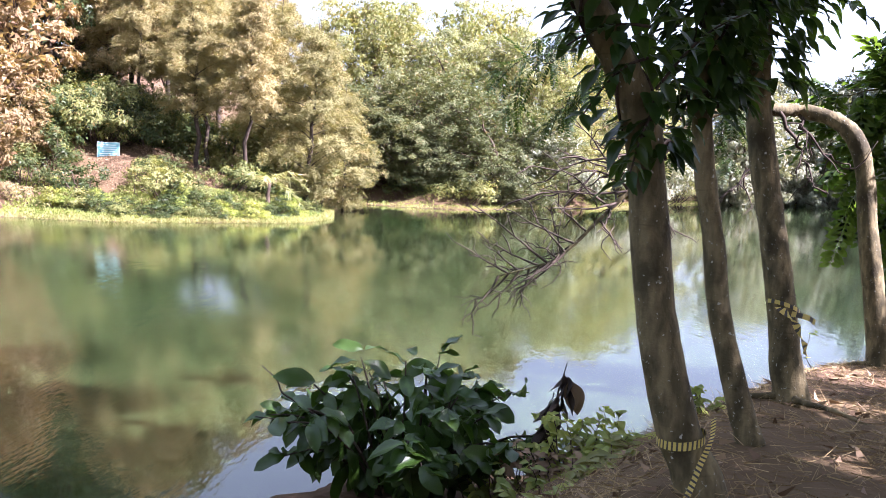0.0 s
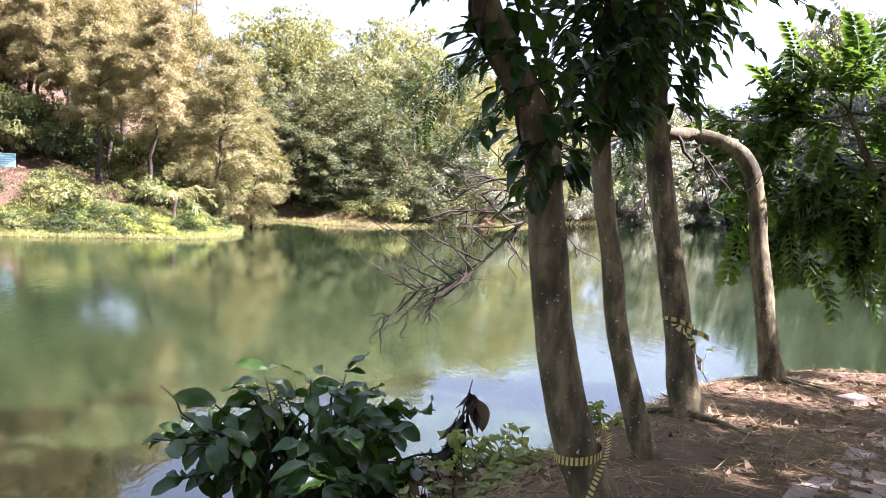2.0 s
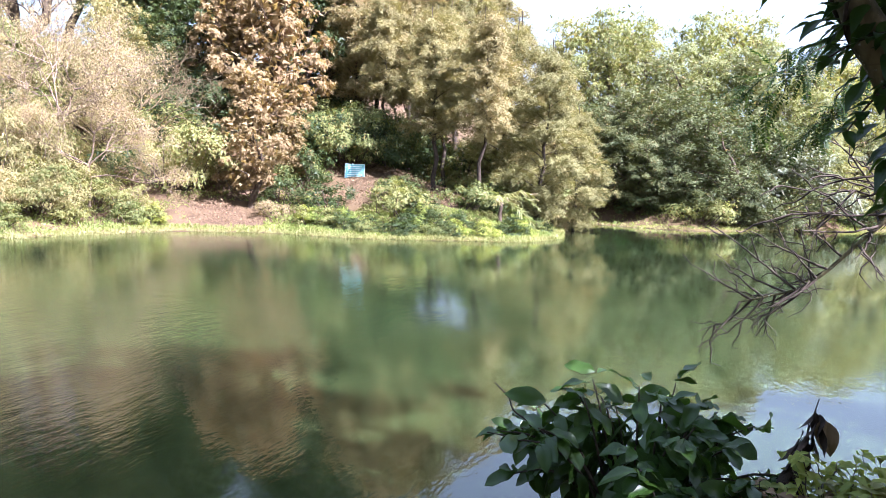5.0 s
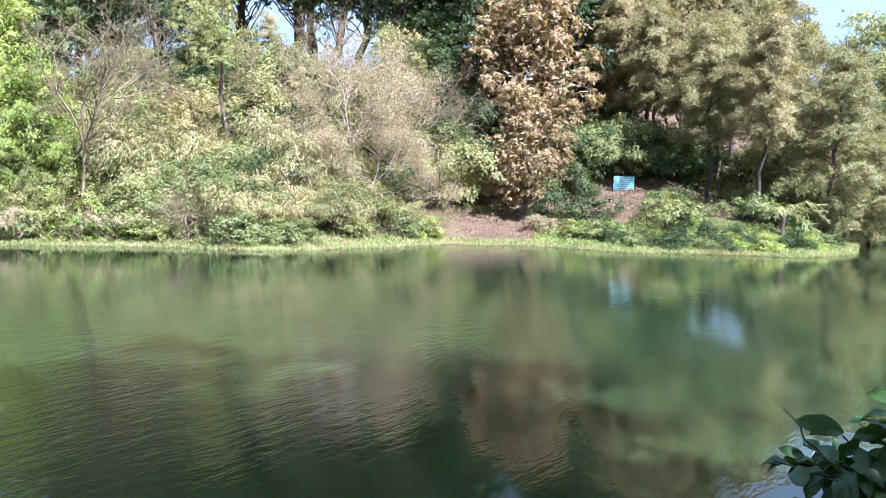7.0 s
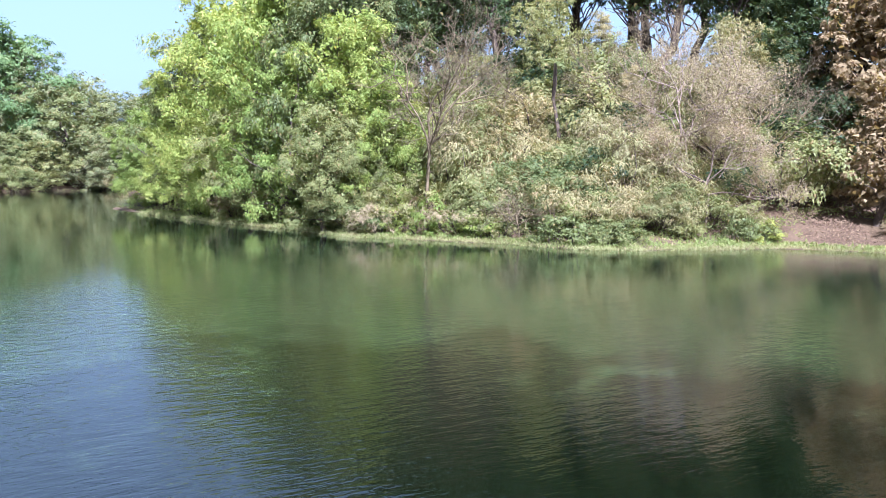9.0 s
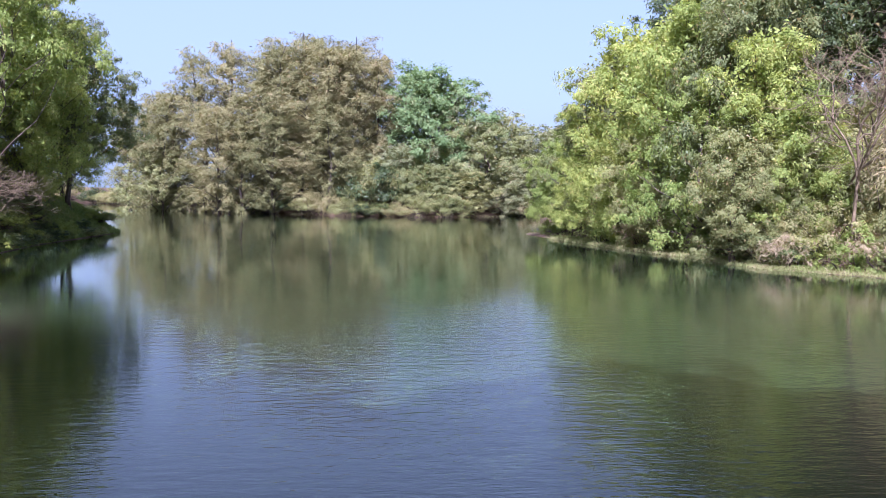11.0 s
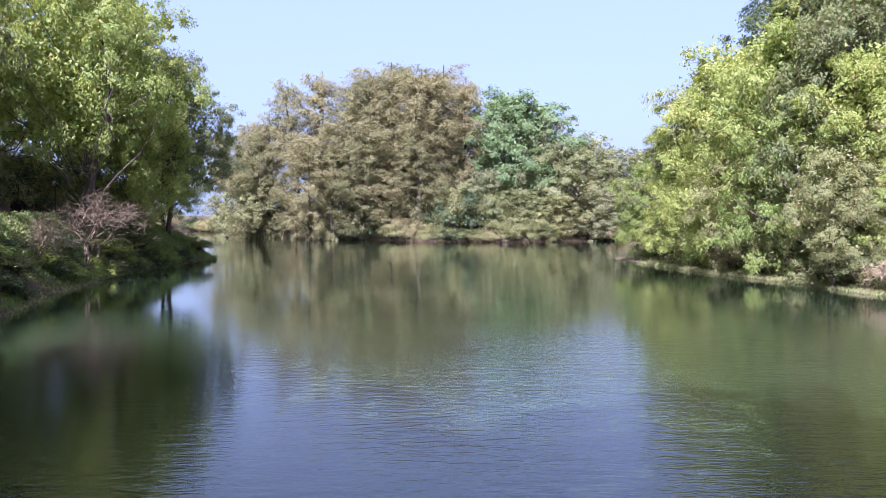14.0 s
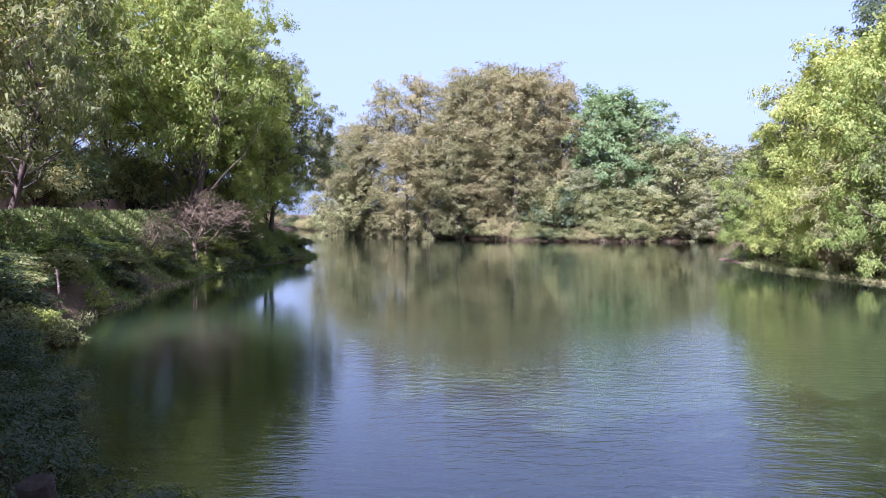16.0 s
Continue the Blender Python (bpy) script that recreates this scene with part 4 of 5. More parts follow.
# ---- palms and odd plants on the far slope ----
def palm(x, y, trunk_h, fronds, length, mat, label, seed, lean=(0.0, 0.0)):
    rng = np.random.default_rng(seed)
    root = tagged(new("palm"), label, "palm", "palms on the bank")
    root.matrix_basis = pose(x, y, float(ground_z(x, y)) - 0.1)
    t = Tubes()
    top = np.array([lean[0], lean[1], trunk_h])
    t.add(bent(rng, (0, 0, -0.2), top, 8, 0.04), [0.13, 0.1, 0.09], 10, 0.06, rng)
    part("trunk", t.mesh("trunk"), BARK_FAR, root, smooth=True)
    for k in range(fronds):
        a = k * 2.4 + rng.normal() * 0.2
        rise = rng.uniform(-0.1, 1.0)
        out = np.array([math.cos(a), math.sin(a), 0])
        s = np.linspace(0, 1, 24)[:, None]
        line = top + out * s * length * (0.95 - 0.25 * abs(rise)) + np.array([0, 0, 1.0]) * length * (rise * s - (0.55 + 0.3 * rise) * s ** 2)
        rib = Tubes()
        rib.add(line, [0.022, 0.006], 4)
        frond = part("frond", rib.mesh("frond"), mat, root)
        side = np.cross(out, [0, 0, 1.0])
        pos, ax = [], []
        for sg in (-1, 1):
            pos.append(line[2:])
            ax.append(np.tile(side * sg * 0.8 + out * 0.55 + np.array([0, 0, -0.45]), (22, 1)) + rng.normal(size=(22, 3)) * 0.12)
        ln = np.tile(length * 0.28 * np.sin(np.linspace(0.35, 2.9, 22)), 2)
        part("leaf_blade", leaves_mesh("leaf_blade", leaf_blades(rng, np.concatenate(pos), np.concatenate(ax), ln, 0.06)), mat, frond)
    return root


palm(-26.0, 34.2, 2.0, 12, 2.3, GREEN_DARK, "young green palm with arching fronds on the slope", 501)
palm(-8.9, 42.4, 1.2, 9, 2.4, SHORE_GREEN, "small palm with pale drooping fronds near the spit's end", 502)
palm(-33.6, 29.9, 6.4, 7, 1.5, GREEN_MID, "slender areca palm with few ragged fronds", 503, (-0.4, 0.1))
brush = twiggy("brush_pile", "heap of dead pinkish brown brushwood by the water", 510, spread=2.0)
plant([brush], [(-29.2, 23.9, 2.1), (-28.3, 24.6, 1.7), (-37.2, -16.9, 3.0), (-36.6, -16.6, 2.4), (-38.0, -16.8, 2.6), (-42.0, -16.6, 4.1), (-41.2, -16.5, 3.8), (-43.0, -16.8, 3.9), (-53.3, -19.9, 5.6), (-52.0, -19.9, 5.2), (-54.2, -19.6, 4.9)], "dead brushwood", nominal=9.0, wide=1.35, seed=20, sink=0.4)

# ---- path and low wall on the bank beyond the near slope ----
def ribbon(name, line, width, thick, mat, label, category, seed):
    """A strip laid along a line on the ground, with an uneven edge."""
    rng = np.random.default_rng(seed)
    pts = np.array(line, dtype=float)
    k = np.linspace(0, len(pts) - 1, 60)
    cx, cy = np.interp(k, np.arange(len(pts)), pts[:, 0]), np.interp(k, np.arange(len(pts)), pts[:, 1])
    dx, dy = np.gradient(cx), np.gradient(cy)
    ln = np.hypot(dx, dy)
    nx, ny = -dy / ln, dx / ln
    zc = ground_z(cx, cy)
    half = width / 2 + rng.normal(size=60) * width * 0.02
    v = []
    for o, dz in ((-1, -0.3), (-1, thick), (1, thick), (1, -0.3)):
        v.append(np.stack([cx + nx * half * o, cy + ny * half * o, zc + dz], 1))
    v = np.stack(v, 1).reshape(-1, 3)
    i = (np.arange(59)[:, None] * 4 + np.arange(3)[None]).ravel()
    ob = part(name, quads_mesh(name, v, np.stack([i, i + 1, i + 5, i + 4], 1)), mat)
    return tagged(ob, label, category, kind="structure")


PATH_LINE = [(-16, -12.8), (-20, -14.8), (-24, -16.8), (-29, -18.2), (-35, -19.2), (-43, -19.7)]
ribbon("path", PATH_LINE, 1.7, 0.06, STONE, "pale worn paved path along the wooded bank", "path", 31)
ribbon("wall_low", [(x - 0.5, y - 1.6) for x, y in PATH_LINE], 0.3, 0.75, CLAY, "low earthen brown retaining wall beside the path", "wall", 32)


def stake(x, y, top, r=0.03, lean=0.05, seed=0):
    rng = np.random.default_rng(seed)
    t = Tubes()
    t.add(bent(rng, (x, y, -0.4), (x + lean, y, top), 7, 0.02), [r, r * 0.85], 8, 0.05, rng)
    ob = part("bamboo_stake", t.mesh("bamboo_stake"), BARK_PALE, smooth=True)
    tagged(ob, "pale bamboo stake standing in the shallow water", "stake", "stakes by the bank")


stake(-21.6, -12.4, 1.7, 0.04, 0.05, 1)
stake(-21.9, -12.9, 0.7, 0.03, 0.1, 2)
stake(-21.0, -12.6, 0.6, 0.03, -0.1, 3)
stake(-20.4, -12.3, 0.55, 0.025, 0.05, 4)


def garden_lamp(x, y, top):
    """A short post with a white globe."""
    z = float(ground_z(x, y))
    root = tagged(new("garden_lamp"), "small white globe lamp on a dark post beside the path", "lamp", "lamps beside the path")
    root.matrix_basis = pose(x, y, z - 0.1)
    h = max(top - z, 0.6)
    steel = speckled("dark_post_paint", (0.03, 0.03, 0.03), (0.06, 0.055, 0.05), 20.0, 0.6, 0.1, 0.002, 0.4)
    glass = speckled("white_globe", (0.72, 0.72, 0.68), (0.8, 0.8, 0.77), 9.0, 0.3, 0.02, 0.001, 0.5)
    t = Tubes()
    t.add([(0, 0, -0.1), (0, 0, h * 0.5), (0, 0, h - 0.08)], [0.045, 0.035], 10)
    part("post", t.mesh("post"), steel, root, smooth=True)
    t = Tubes()
    t.add([(0, 0, h - 0.1), (0, 0, h - 0.06), (0, 0, h - 0.03)], [0.07, 0.1, 0.08], 12)
    part("collar", t.mesh("collar"), steel, root, smooth=True)
    bm = bmesh.new()
    bmesh.ops.create_uvsphere(bm, u_segments=18, v_segments=12, radius=0.16)
    bmesh.ops.translate(bm, vec=(0, 0, h + 0.1), verts=bm.verts)
    part("globe", bm, glass, root, "white globe", smooth=True)


garden_lamp(-34.6, -19.9, 4.55)
garden_lamp(-44.5, -19.3, 4.9)


def stump(x, y, top):
    rng = np.random.default_rng(760)
    z = float(ground_z(x, y))
    root = tagged(new("tree_stump"), "dark rotten stump among weeds at the bank's edge", "stump")
    root.matrix_basis = pose(x, y, z)
    h = max(top - z, 0.25)
    t = Tubes()
    t.add([(0, 0, -0.2), (0.01, 0, h * 0.3), (0.0, 0.02, h * 0.7), (0.03, 0.01, h), (0.03, 0.01, h - 0.05)], [0.17, 0.13, 0.11, 0.1, 0.02], 14, 0.1, rng)
    part("stem", t.mesh("stem"), TWIG_DARK, root)
    for k in range(4):
        a = k * 1.6 + 0.4
        t = Tubes()
        t.add([(math.cos(a) * 0.09, math.sin(a) * 0.09, h * 0.35), (math.cos(a) * 0.22, math.sin(a) * 0.22, 0.06), (math.cos(a) * 0.36, math.sin(a) * 0.36, -0.12)], [0.05, 0.03, 0.012], 7)
        part("root", t.mesh("root"), TWIG_DARK, root, smooth=True)


stump(-4.8, -2.9, 1.6)


# ---- the near bank: four leaning trunks, a feather-leaved tree, a bush ----
def smooth_line(points, k=40):
    """A Catmull-Rom line through points."""
    p = np.array(points, dtype=float)
    p = np.vstack([2 * p[0] - p[1], p, 2 * p[-1] - p[-2]])
    out = []
    for u in np.linspace(0, len(p) - 3 - 1e-6, k):
        i = int(u)
        t = u - i
        a, b, c, d = p[i:i + 4]
        out.append(0.5 * (2 * b + (c - a) * t + (2 * a - 5 * b + 4 * c - d) * t * t + (3 * b - a - 3 * c + d) * t ** 3))
    return np.array(out)


def near_trunk(label, points, radii, seed, name="bank_trunk_tree", bumps=0.035, flare=1.3):
    rng = np.random.default_rng(seed)
    root = tagged(new(name), label, "tree", "trees on the near bank")
    line = smooth_line(points, 70)
    root.matrix_basis = pose(*line[0])
    line = line - line[0]
    rad = np.interp(np.linspace(0, 1, 70), np.linspace(0, 1, len(radii)), radii)
    rad = rad * (1 + (flare - 1) * np.exp(-np.linspace(0, 14, 70)))
    rad = rad * (1 + 0.025 * np.sin(np.linspace(0, 46, 70) + seed) + 0.018 * rng.normal(size=70))
    t = Tubes()
    t.add(line, rad, 18, bumps * 0.35, rng)
    trunk = part("trunk", t.mesh("trunk"), BARK, root, smooth=True)
    for _ in range(7):
        k = rng.integers(12, 60)
        a = rng.uniform(0, 6.28)
        d = np.array([math.cos(a), math.sin(a), 0.25])
        p = line[k] + d * rad[k] * 0.7
        kn = Tubes()
        kn.add([p, p + d * 0.012, p + d * 0.022, p + d * 0.03], [rad[k] * 0.4, rad[k] * 0.32, rad[k] * 0.08], 8)
        part("knot", kn.mesh("knot"), BARK, trunk, smooth=True)
    return root


T1 = [(1.42, 4.12, 1.36), (1.34, 4.15, 1.65), (1.23, 4.18, 1.90), (1.11, 4.22, 2.36), (1.04, 4.23, 2.79), (1.00, 4.24, 3.12), (0.94, 4.26, 3.49),
      (0.78, 4.29, 3.82), (0.67, 4.31, 4.03), (0.55, 4.32, 4.36), (0.38, 4.34, 4.92), (0.26, 4.35, 5.63), (0.2, 4.4, 6.6)]
T2 = [(2.13, 5.34, 1.18), (2.05, 5.37, 1.48), (1.98, 5.40, 1.70), (1.82, 5.45, 2.28), (1.75, 5.48, 2.76), (1.66, 5.50, 3.23), (1.62, 5.52, 3.66),
      (1.64, 5.51, 4.09), (1.63, 5.51, 4.51), (1.59, 5.53, 5.34), (1.59, 5.53, 6.17), (1.6, 5.6, 7.2)]
T3 = [(3.11, 7.20, 1.05), (3.07, 7.22, 1.38), (3.02, 7.24, 1.60), (2.97, 7.27, 2.00), (2.87, 7.31, 2.58), (2.72, 7.36, 3.36), (2.63, 7.40, 3.99),
      (2.60, 7.41, 4.70), (2.58, 7.42, 5.26), (2.49, 7.44, 6.32), (2.38, 7.48, 7.23), (2.3, 7.5, 8.4)]
T4 = [(5.82, 10.76, 0.5), (5.70, 10.81, 1.10), (5.59, 10.87, 1.79), (5.46, 10.93, 2.64), (5.39, 10.97, 3.26), (5.26, 11.03, 3.72), (5.00, 11.15, 3.98),
      (4.61, 11.32, 4.09), (4.21, 11.25, 4.08), (3.68, 11.23, 4.09), (3.26, 11.14, 3.90), (2.96, 11.12, 3.65), (2.76, 11.17, 3.37), (2.39, 11.15, 2.93),
      (2.04, 11.22, 2.53), (1.68, 11.28, 2.12), (1.39, 11.31, 1.91), (0.75, 11.37, 1.69)]
T5 = [(8.22, 10.88, 0.71), (8.19, 10.90, 0.82), (8.05, 11.00, 1.87), (7.93, 11.08, 2.34), (7.75, 11.21, 2.85), (7.50, 11.38, 3.41),
             (7.28, 11.52, 3.89), (7.06, 11.54, 4.33), (6.96, 11.60, 4.57)]
tree_one = near_trunk("leaning grey brown trunk with tape round its foot", T1, [0.122, 0.11, 0.103, 0.098, 0.09, 0.085, 0.07, 0.05, 0.03], 601)
tree_two = near_trunk("thinner leaning dark trunk on the bank", T2, [0.095, 0.083, 0.075, 0.07, 0.066, 0.062, 0.055, 0.045, 0.03], 602)
tree_three = near_trunk("straight brown trunk with loose tape on the bank", T3, [0.155, 0.14, 0.126, 0.117, 0.112, 0.105, 0.09, 0.06, 0.03], 603)
tree_four = near_trunk("trunk bent over sideways with a dead twiggy end", T4,
                       [0.15, 0.135, 0.122, 0.115, 0.112, 0.1, 0.085, 0.068, 0.052, 0.04, 0.032, 0.024, 0.018, 0.01], 604, "bent_tree", 0.06)
tree_five = near_trunk("slender leaning tree with feathery green leaves", T5, [0.13, 0.11, 0.095, 0.08, 0.062, 0.045, 0.032], 605, "feather_leaved_tree")


def under(ob, root):
    """Hangs a part, built in the world's place, under a thing."""
    ob.parent = root
    ob.matrix_parent_inverse = root.matrix_basis.inverted()
    return ob


def high_crown(root, centre, spread, count, seed, mat):
    """The leafy top of a near tree."""
    rng = np.random.default_rng(seed)
    centre = np.array(centre)
    t, cs, rs = Tubes(), [], []
    for k in range(16):
        c = centre + unit(rng.normal(size=3)) * spread * rng.uniform(0.4, 1.0) * np.array([1, 1, 0.75])
        cs.append(c)
        rs.append(rng.uniform(0.5, 0.95))
        t.add(bent(rng, centre - np.array([0, 0, spread * 0.9]), c, 6, 0.08), [0.035, 0.01], 5)
    under(part("limb", t.mesh("limb"), BARK, smooth=True), root)
    under(part("crown", leaves_mesh("crown", crown_leaves(rng, cs, rs, count, 0.24, 0.13, 0.3, 0.5)), mat), root)


high_crown(tree_one, (0.1, 4.4, 8.0), 2.0, 2600, 615, GREEN_MID)
high_crown(tree_two, (1.6, 5.6, 8.8), 1.9, 2600, 616, GREEN_MID)
high_crown(tree_three, (2.4, 7.5, 10.2), 2.6, 3600, 617, GREEN_MID)


def dead_twigs():
    rng = np.random.default_rng(611)
    line = smooth_line(T4[10:], 36)
    for k, d in [(k, d) for k in range(2, 36) for d in (1, -1)]:
        if rng.random() < 0.4:
            continue
        a = line[k]
        t = Tubes()
        drop = unit(np.array([-0.55 + rng.normal() * 0.4, rng.normal() * 0.5, (-0.75 if d > 0 else 0.25) + rng.normal() * 0.4]))
        ln = rng.uniform(0.3, 1.15)
        s = np.linspace(0, 1, 9)[:, None]
        main = a + drop * ln * s + np.array([-0.2, 0.02, 0.16]) * ln * s ** 2 + rng.normal(size=(9, 3)) * 0.018 * s
        t.add(main, [0.019, 0.011, 0.006], 5)
        for _ in range(rng.integers(2, 5)):
            j = rng.integers(2, 8)
            e = main[j] + unit(drop + rng.normal(size=3) * 0.8) * rng.uniform(0.12, 0.45)
            t.add(bent(rng, main[j], e, 5, 0.15), [0.01, 0.005], 4)
        under(part("twig", t.mesh("twig"), TWIG_DARK), tree_four)
    for a, e in (((2.9, 11.1, 3.6), (2.75, 11.0, 2.0)), ((3.26, 11.14, 3.9), (0.95, 11.0, 2.75)), ((3.0, 11.1, 3.7), (1.1, 10.9, 3.2)),
                 ((3.3, 11.1, 3.9), (2.2, 10.9, 4.2)), ((4.3, 11.2, 4.05), (4.75, 11.0, 3.1)), ((4.6, 11.3, 4.05), (5.1, 11.0, 3.35)),
                 ((4.2, 11.25, 4.05), (3.7, 11.0, 3.0))):
        t = Tubes()
        main = bent(rng, a, e, 11, 0.1)
        t.add(main, [0.032, 0.017, 0.008], 5)
        for j in range(3, 11):
            q = main[j] + unit((main[-1] - main[0]) + rng.normal(size=3) * 0.8) * rng.uniform(0.2, 0.6)
            t.add(bent(rng, main[j], q, 5, 0.15), [0.012, 0.005], 4)
        under(part("twig", t.mesh("twig"), TWIG_DARK), tree_four)


dead_twigs()


# ---- broad leaves: a few shaped meshes that many leaves share ----
def leaf_shape(name, rng, length=1.0, width=0.5, belly=0.45, droop=0.25, wave=0.04, heart=False, tip=1.0):
    """One leaf along +x: a curved blade folded at the midrib, with wavy margins."""
    k = 8
    u = np.linspace(0, 1, k)
    prof = np.sin(np.pi * u ** (0.75 * tip if not heart else 0.5)) ** (0.9 / tip if not heart else 0.8)
    prof = prof * width / 2
    prof[0], prof[-1] = (0.02, 0.0) if not heart else (0.12 * width, 0.0)
    rows = []
    for sg in (-1, -0.5, 0, 0.5, 1):
        y = prof * sg
        z = -droop * u ** 2 * length + abs(sg) * prof * 0.28 + wave * length * np.sin(u * 9 + sg * 2 + rng.uniform(0, 6)) * abs(sg) * np.sin(np.pi * u)
        rows.append(np.stack([u * length, y, z], 1))
    v = np.stack(rows, 1).reshape(-1, 3)
    i = (np.arange(k - 1)[:, None] * 5 + np.arange(4)[None]).ravel()
    me = quads_mesh(name, v, np.stack([i, i + 5, i + 6, i + 1], 1))
    me.polygons.foreach_set("use_smooth", np.ones(len(me.polygons), dtype=bool))
    return me


def leaf_meshes(mat, seed, count=5, **kw):
    rng = np.random.default_rng(seed)
    out = []
    for _ in range(count):
        me = leaf_shape("leaf", rng, droop=rng.uniform(0.05, 0.4) * kw.get("fold", 1.0), width=kw.get("width", 0.5) * rng.uniform(0.85, 1.15), wave=rng.uniform(0.02, 0.06) * kw.get("fold", 1.0), heart=kw.get("heart", False), tip=kw.get("tip", 1.0))
        me.materials.append(mat)
        out.append(me)
    return out


def set_leaf(me, root, pos, axis, up, size):
    """One leaf object: its foot at pos, along axis, its upper face towards up."""
    x = Vector(axis).normalized()
    y = Vector(up).cross(x)
    if y.length < 1e-3:
        y = Vector((0, 1, 0)).cross(x)
    y.normalize()
    z = x.cross(y)
    m = Matrix((x, y, z)).transposed().to_4x4()
    ob = new("leaf", me)
    ob.matrix_basis = Matrix.Translation(pos) @ m @ Matrix.Diagonal((size, size, size, 1))
    return under(ob, root)


BUSH_LEAVES = leaf_meshes(BUSH, 621, 8, width=0.48, fold=1.6, tip=1.6)
VINE_LEAVES = leaf_meshes(VINE, 622, 5, width=0.5, heart=True)


def broad_bush():
    rng = np.random.default_rng(630)
    x, y = -0.28, 7.65
    root = tagged(new("broad_leaved_bush"), "dark green bush with large leaves at the water's edge", "bush")
    z = float(ground_z(x, y)) - 0.1
    root.matrix_basis = pose(x, y, z)
    tips = []
    for k in range(37):
        a = k * 2.4 + rng.normal() * 0.3
        r = math.sqrt((k + 0.5) / 37)
        tip = np.array([x + math.cos(a) * r * 1.5, y + math.sin(a) * r * 0.95, 1.26 - 0.66 * r ** 2.4 + rng.normal() * 0.11])
        t = Tubes()
        foot = np.array([x + math.cos(a) * 0.2, y + math.sin(a) * 0.2, z])
        s = np.linspace(0, 1, 9)[:, None]
        line = foot + (tip - foot) * s + np.array([0, 0, 0.3]) * np.sin(np.pi * s) * r
        t.add(line, [0.02, 0.013, 0.007], 6)
        under(part("stem", t.mesh("stem"), TWIG_DARK, smooth=True), root)
        tips.append((line, a, r))
    made = 0
    for line, a, r in tips:
        for j in range(17):
            p = line[8 - (j * 2) // 5]
            b = a + rng.uniform(-1.7, 1.7) + (math.pi if j % 4 == 3 else 0)
            low = (j // 2) * 0.15
            axis = np.array([math.cos(b), math.sin(b), rng.uniform(-0.5, 0.4) - low])
            size = rng.uniform(0.19, 0.34) * (1.0 if j > 1 else 0.85)
            if j < 3:
                axis = axis + np.array([0, 0, 0.3])
            set_leaf(BUSH_LEAVES[made % 8], root, p + rng.normal(size=3) * 0.03, axis, (rng.normal() * 0.6, -0.2 + rng.normal() * 0.6, 1.0), size)
            made += 1
    for pts in (((-0.9, 7.5, 0.7), (-1.25, 7.5, 0.94), (-1.41, 7.47, 1.05), (-1.46, 7.46, 1.17), (-1.59, 7.43, 1.30)),
                ((-0.95, 7.52, 0.68), (-1.40, 7.47, 0.79), (-1.64, 7.42, 0.83))):
        t = Tubes()
        t.add(smooth_line(pts, 16), [0.011, 0.006], 5)
        under(part("tendril", t.mesh("tendril"), TWIG_DARK, smooth=True), root)


broad_bush()


def climbing_vine(name, label, line, count, reach, seed, lo, hi, size=(0.09, 0.17), right=0.0):
    """Broad-leaved climber round a trunk: twining stems and single leaves."""
    rng = np.random.default_rng(seed)
    root = tagged(new(name), label, "vine", "climbers on the trunks")
    full = smooth_line(line, 90)
    full = full[(full[:, 2] > lo) & (full[:, 2] < hi)]
    root.matrix_basis = pose(*full[0])
    for k in range(3):
        t = Tubes()
        a = np.linspace(0, 7 + k, len(full)) + k * 2
        off = np.stack([np.cos(a), np.sin(a), 0 * a], 1) * 0.1
        t.add(full + off, [0.012, 0.008], 5)
        under(part("stem", t.mesh("stem"), TWIG_DARK, smooth=True), root)
    for n in range(count):
        k = int(len(full) * (1 - rng.random() ** 1.35 * 0.999))
        k = min(max(k, 0), len(full) - 1)
        grow = 0.25 + 0.75 * k / len(full)
        a = rng.uniform(0, 2 * math.pi)
        r = 0.1 + reach * grow * rng.random() ** 0.8
        p = full[k] + np.array([math.cos(a) * r + right * rng.random() * grow, math.sin(a) * r * 0.8, rng.normal() * 0.05])
        axis = np.array([math.cos(a), math.sin(a), rng.uniform(-1.4, 0.2)])
        set_leaf(VINE_LEAVES[n % 5], root, p, axis, (math.cos(a) * 0.6, math.sin(a) * 0.6, 0.8), rng.uniform(*size))
    return root


climbing_vine("climber", "dark green broad-leaved climber wrapped round the leaning trunk", T1, 240, 0.28, 641, 3.25, 4.9, (0.1, 0.2), 0.34)
climbing_vine("climber", "dark green broad-leaved climber high on the thin trunk", T2, 600, 0.46, 642, 3.6, 5.0, (0.12, 0.23), 0.1)
climbing_vine("climber", "dark green climber with hanging leaves on the straight trunk", T3, 420, 0.66, 643, 3.95, 5.6, (0.15, 0.29), 0.5)


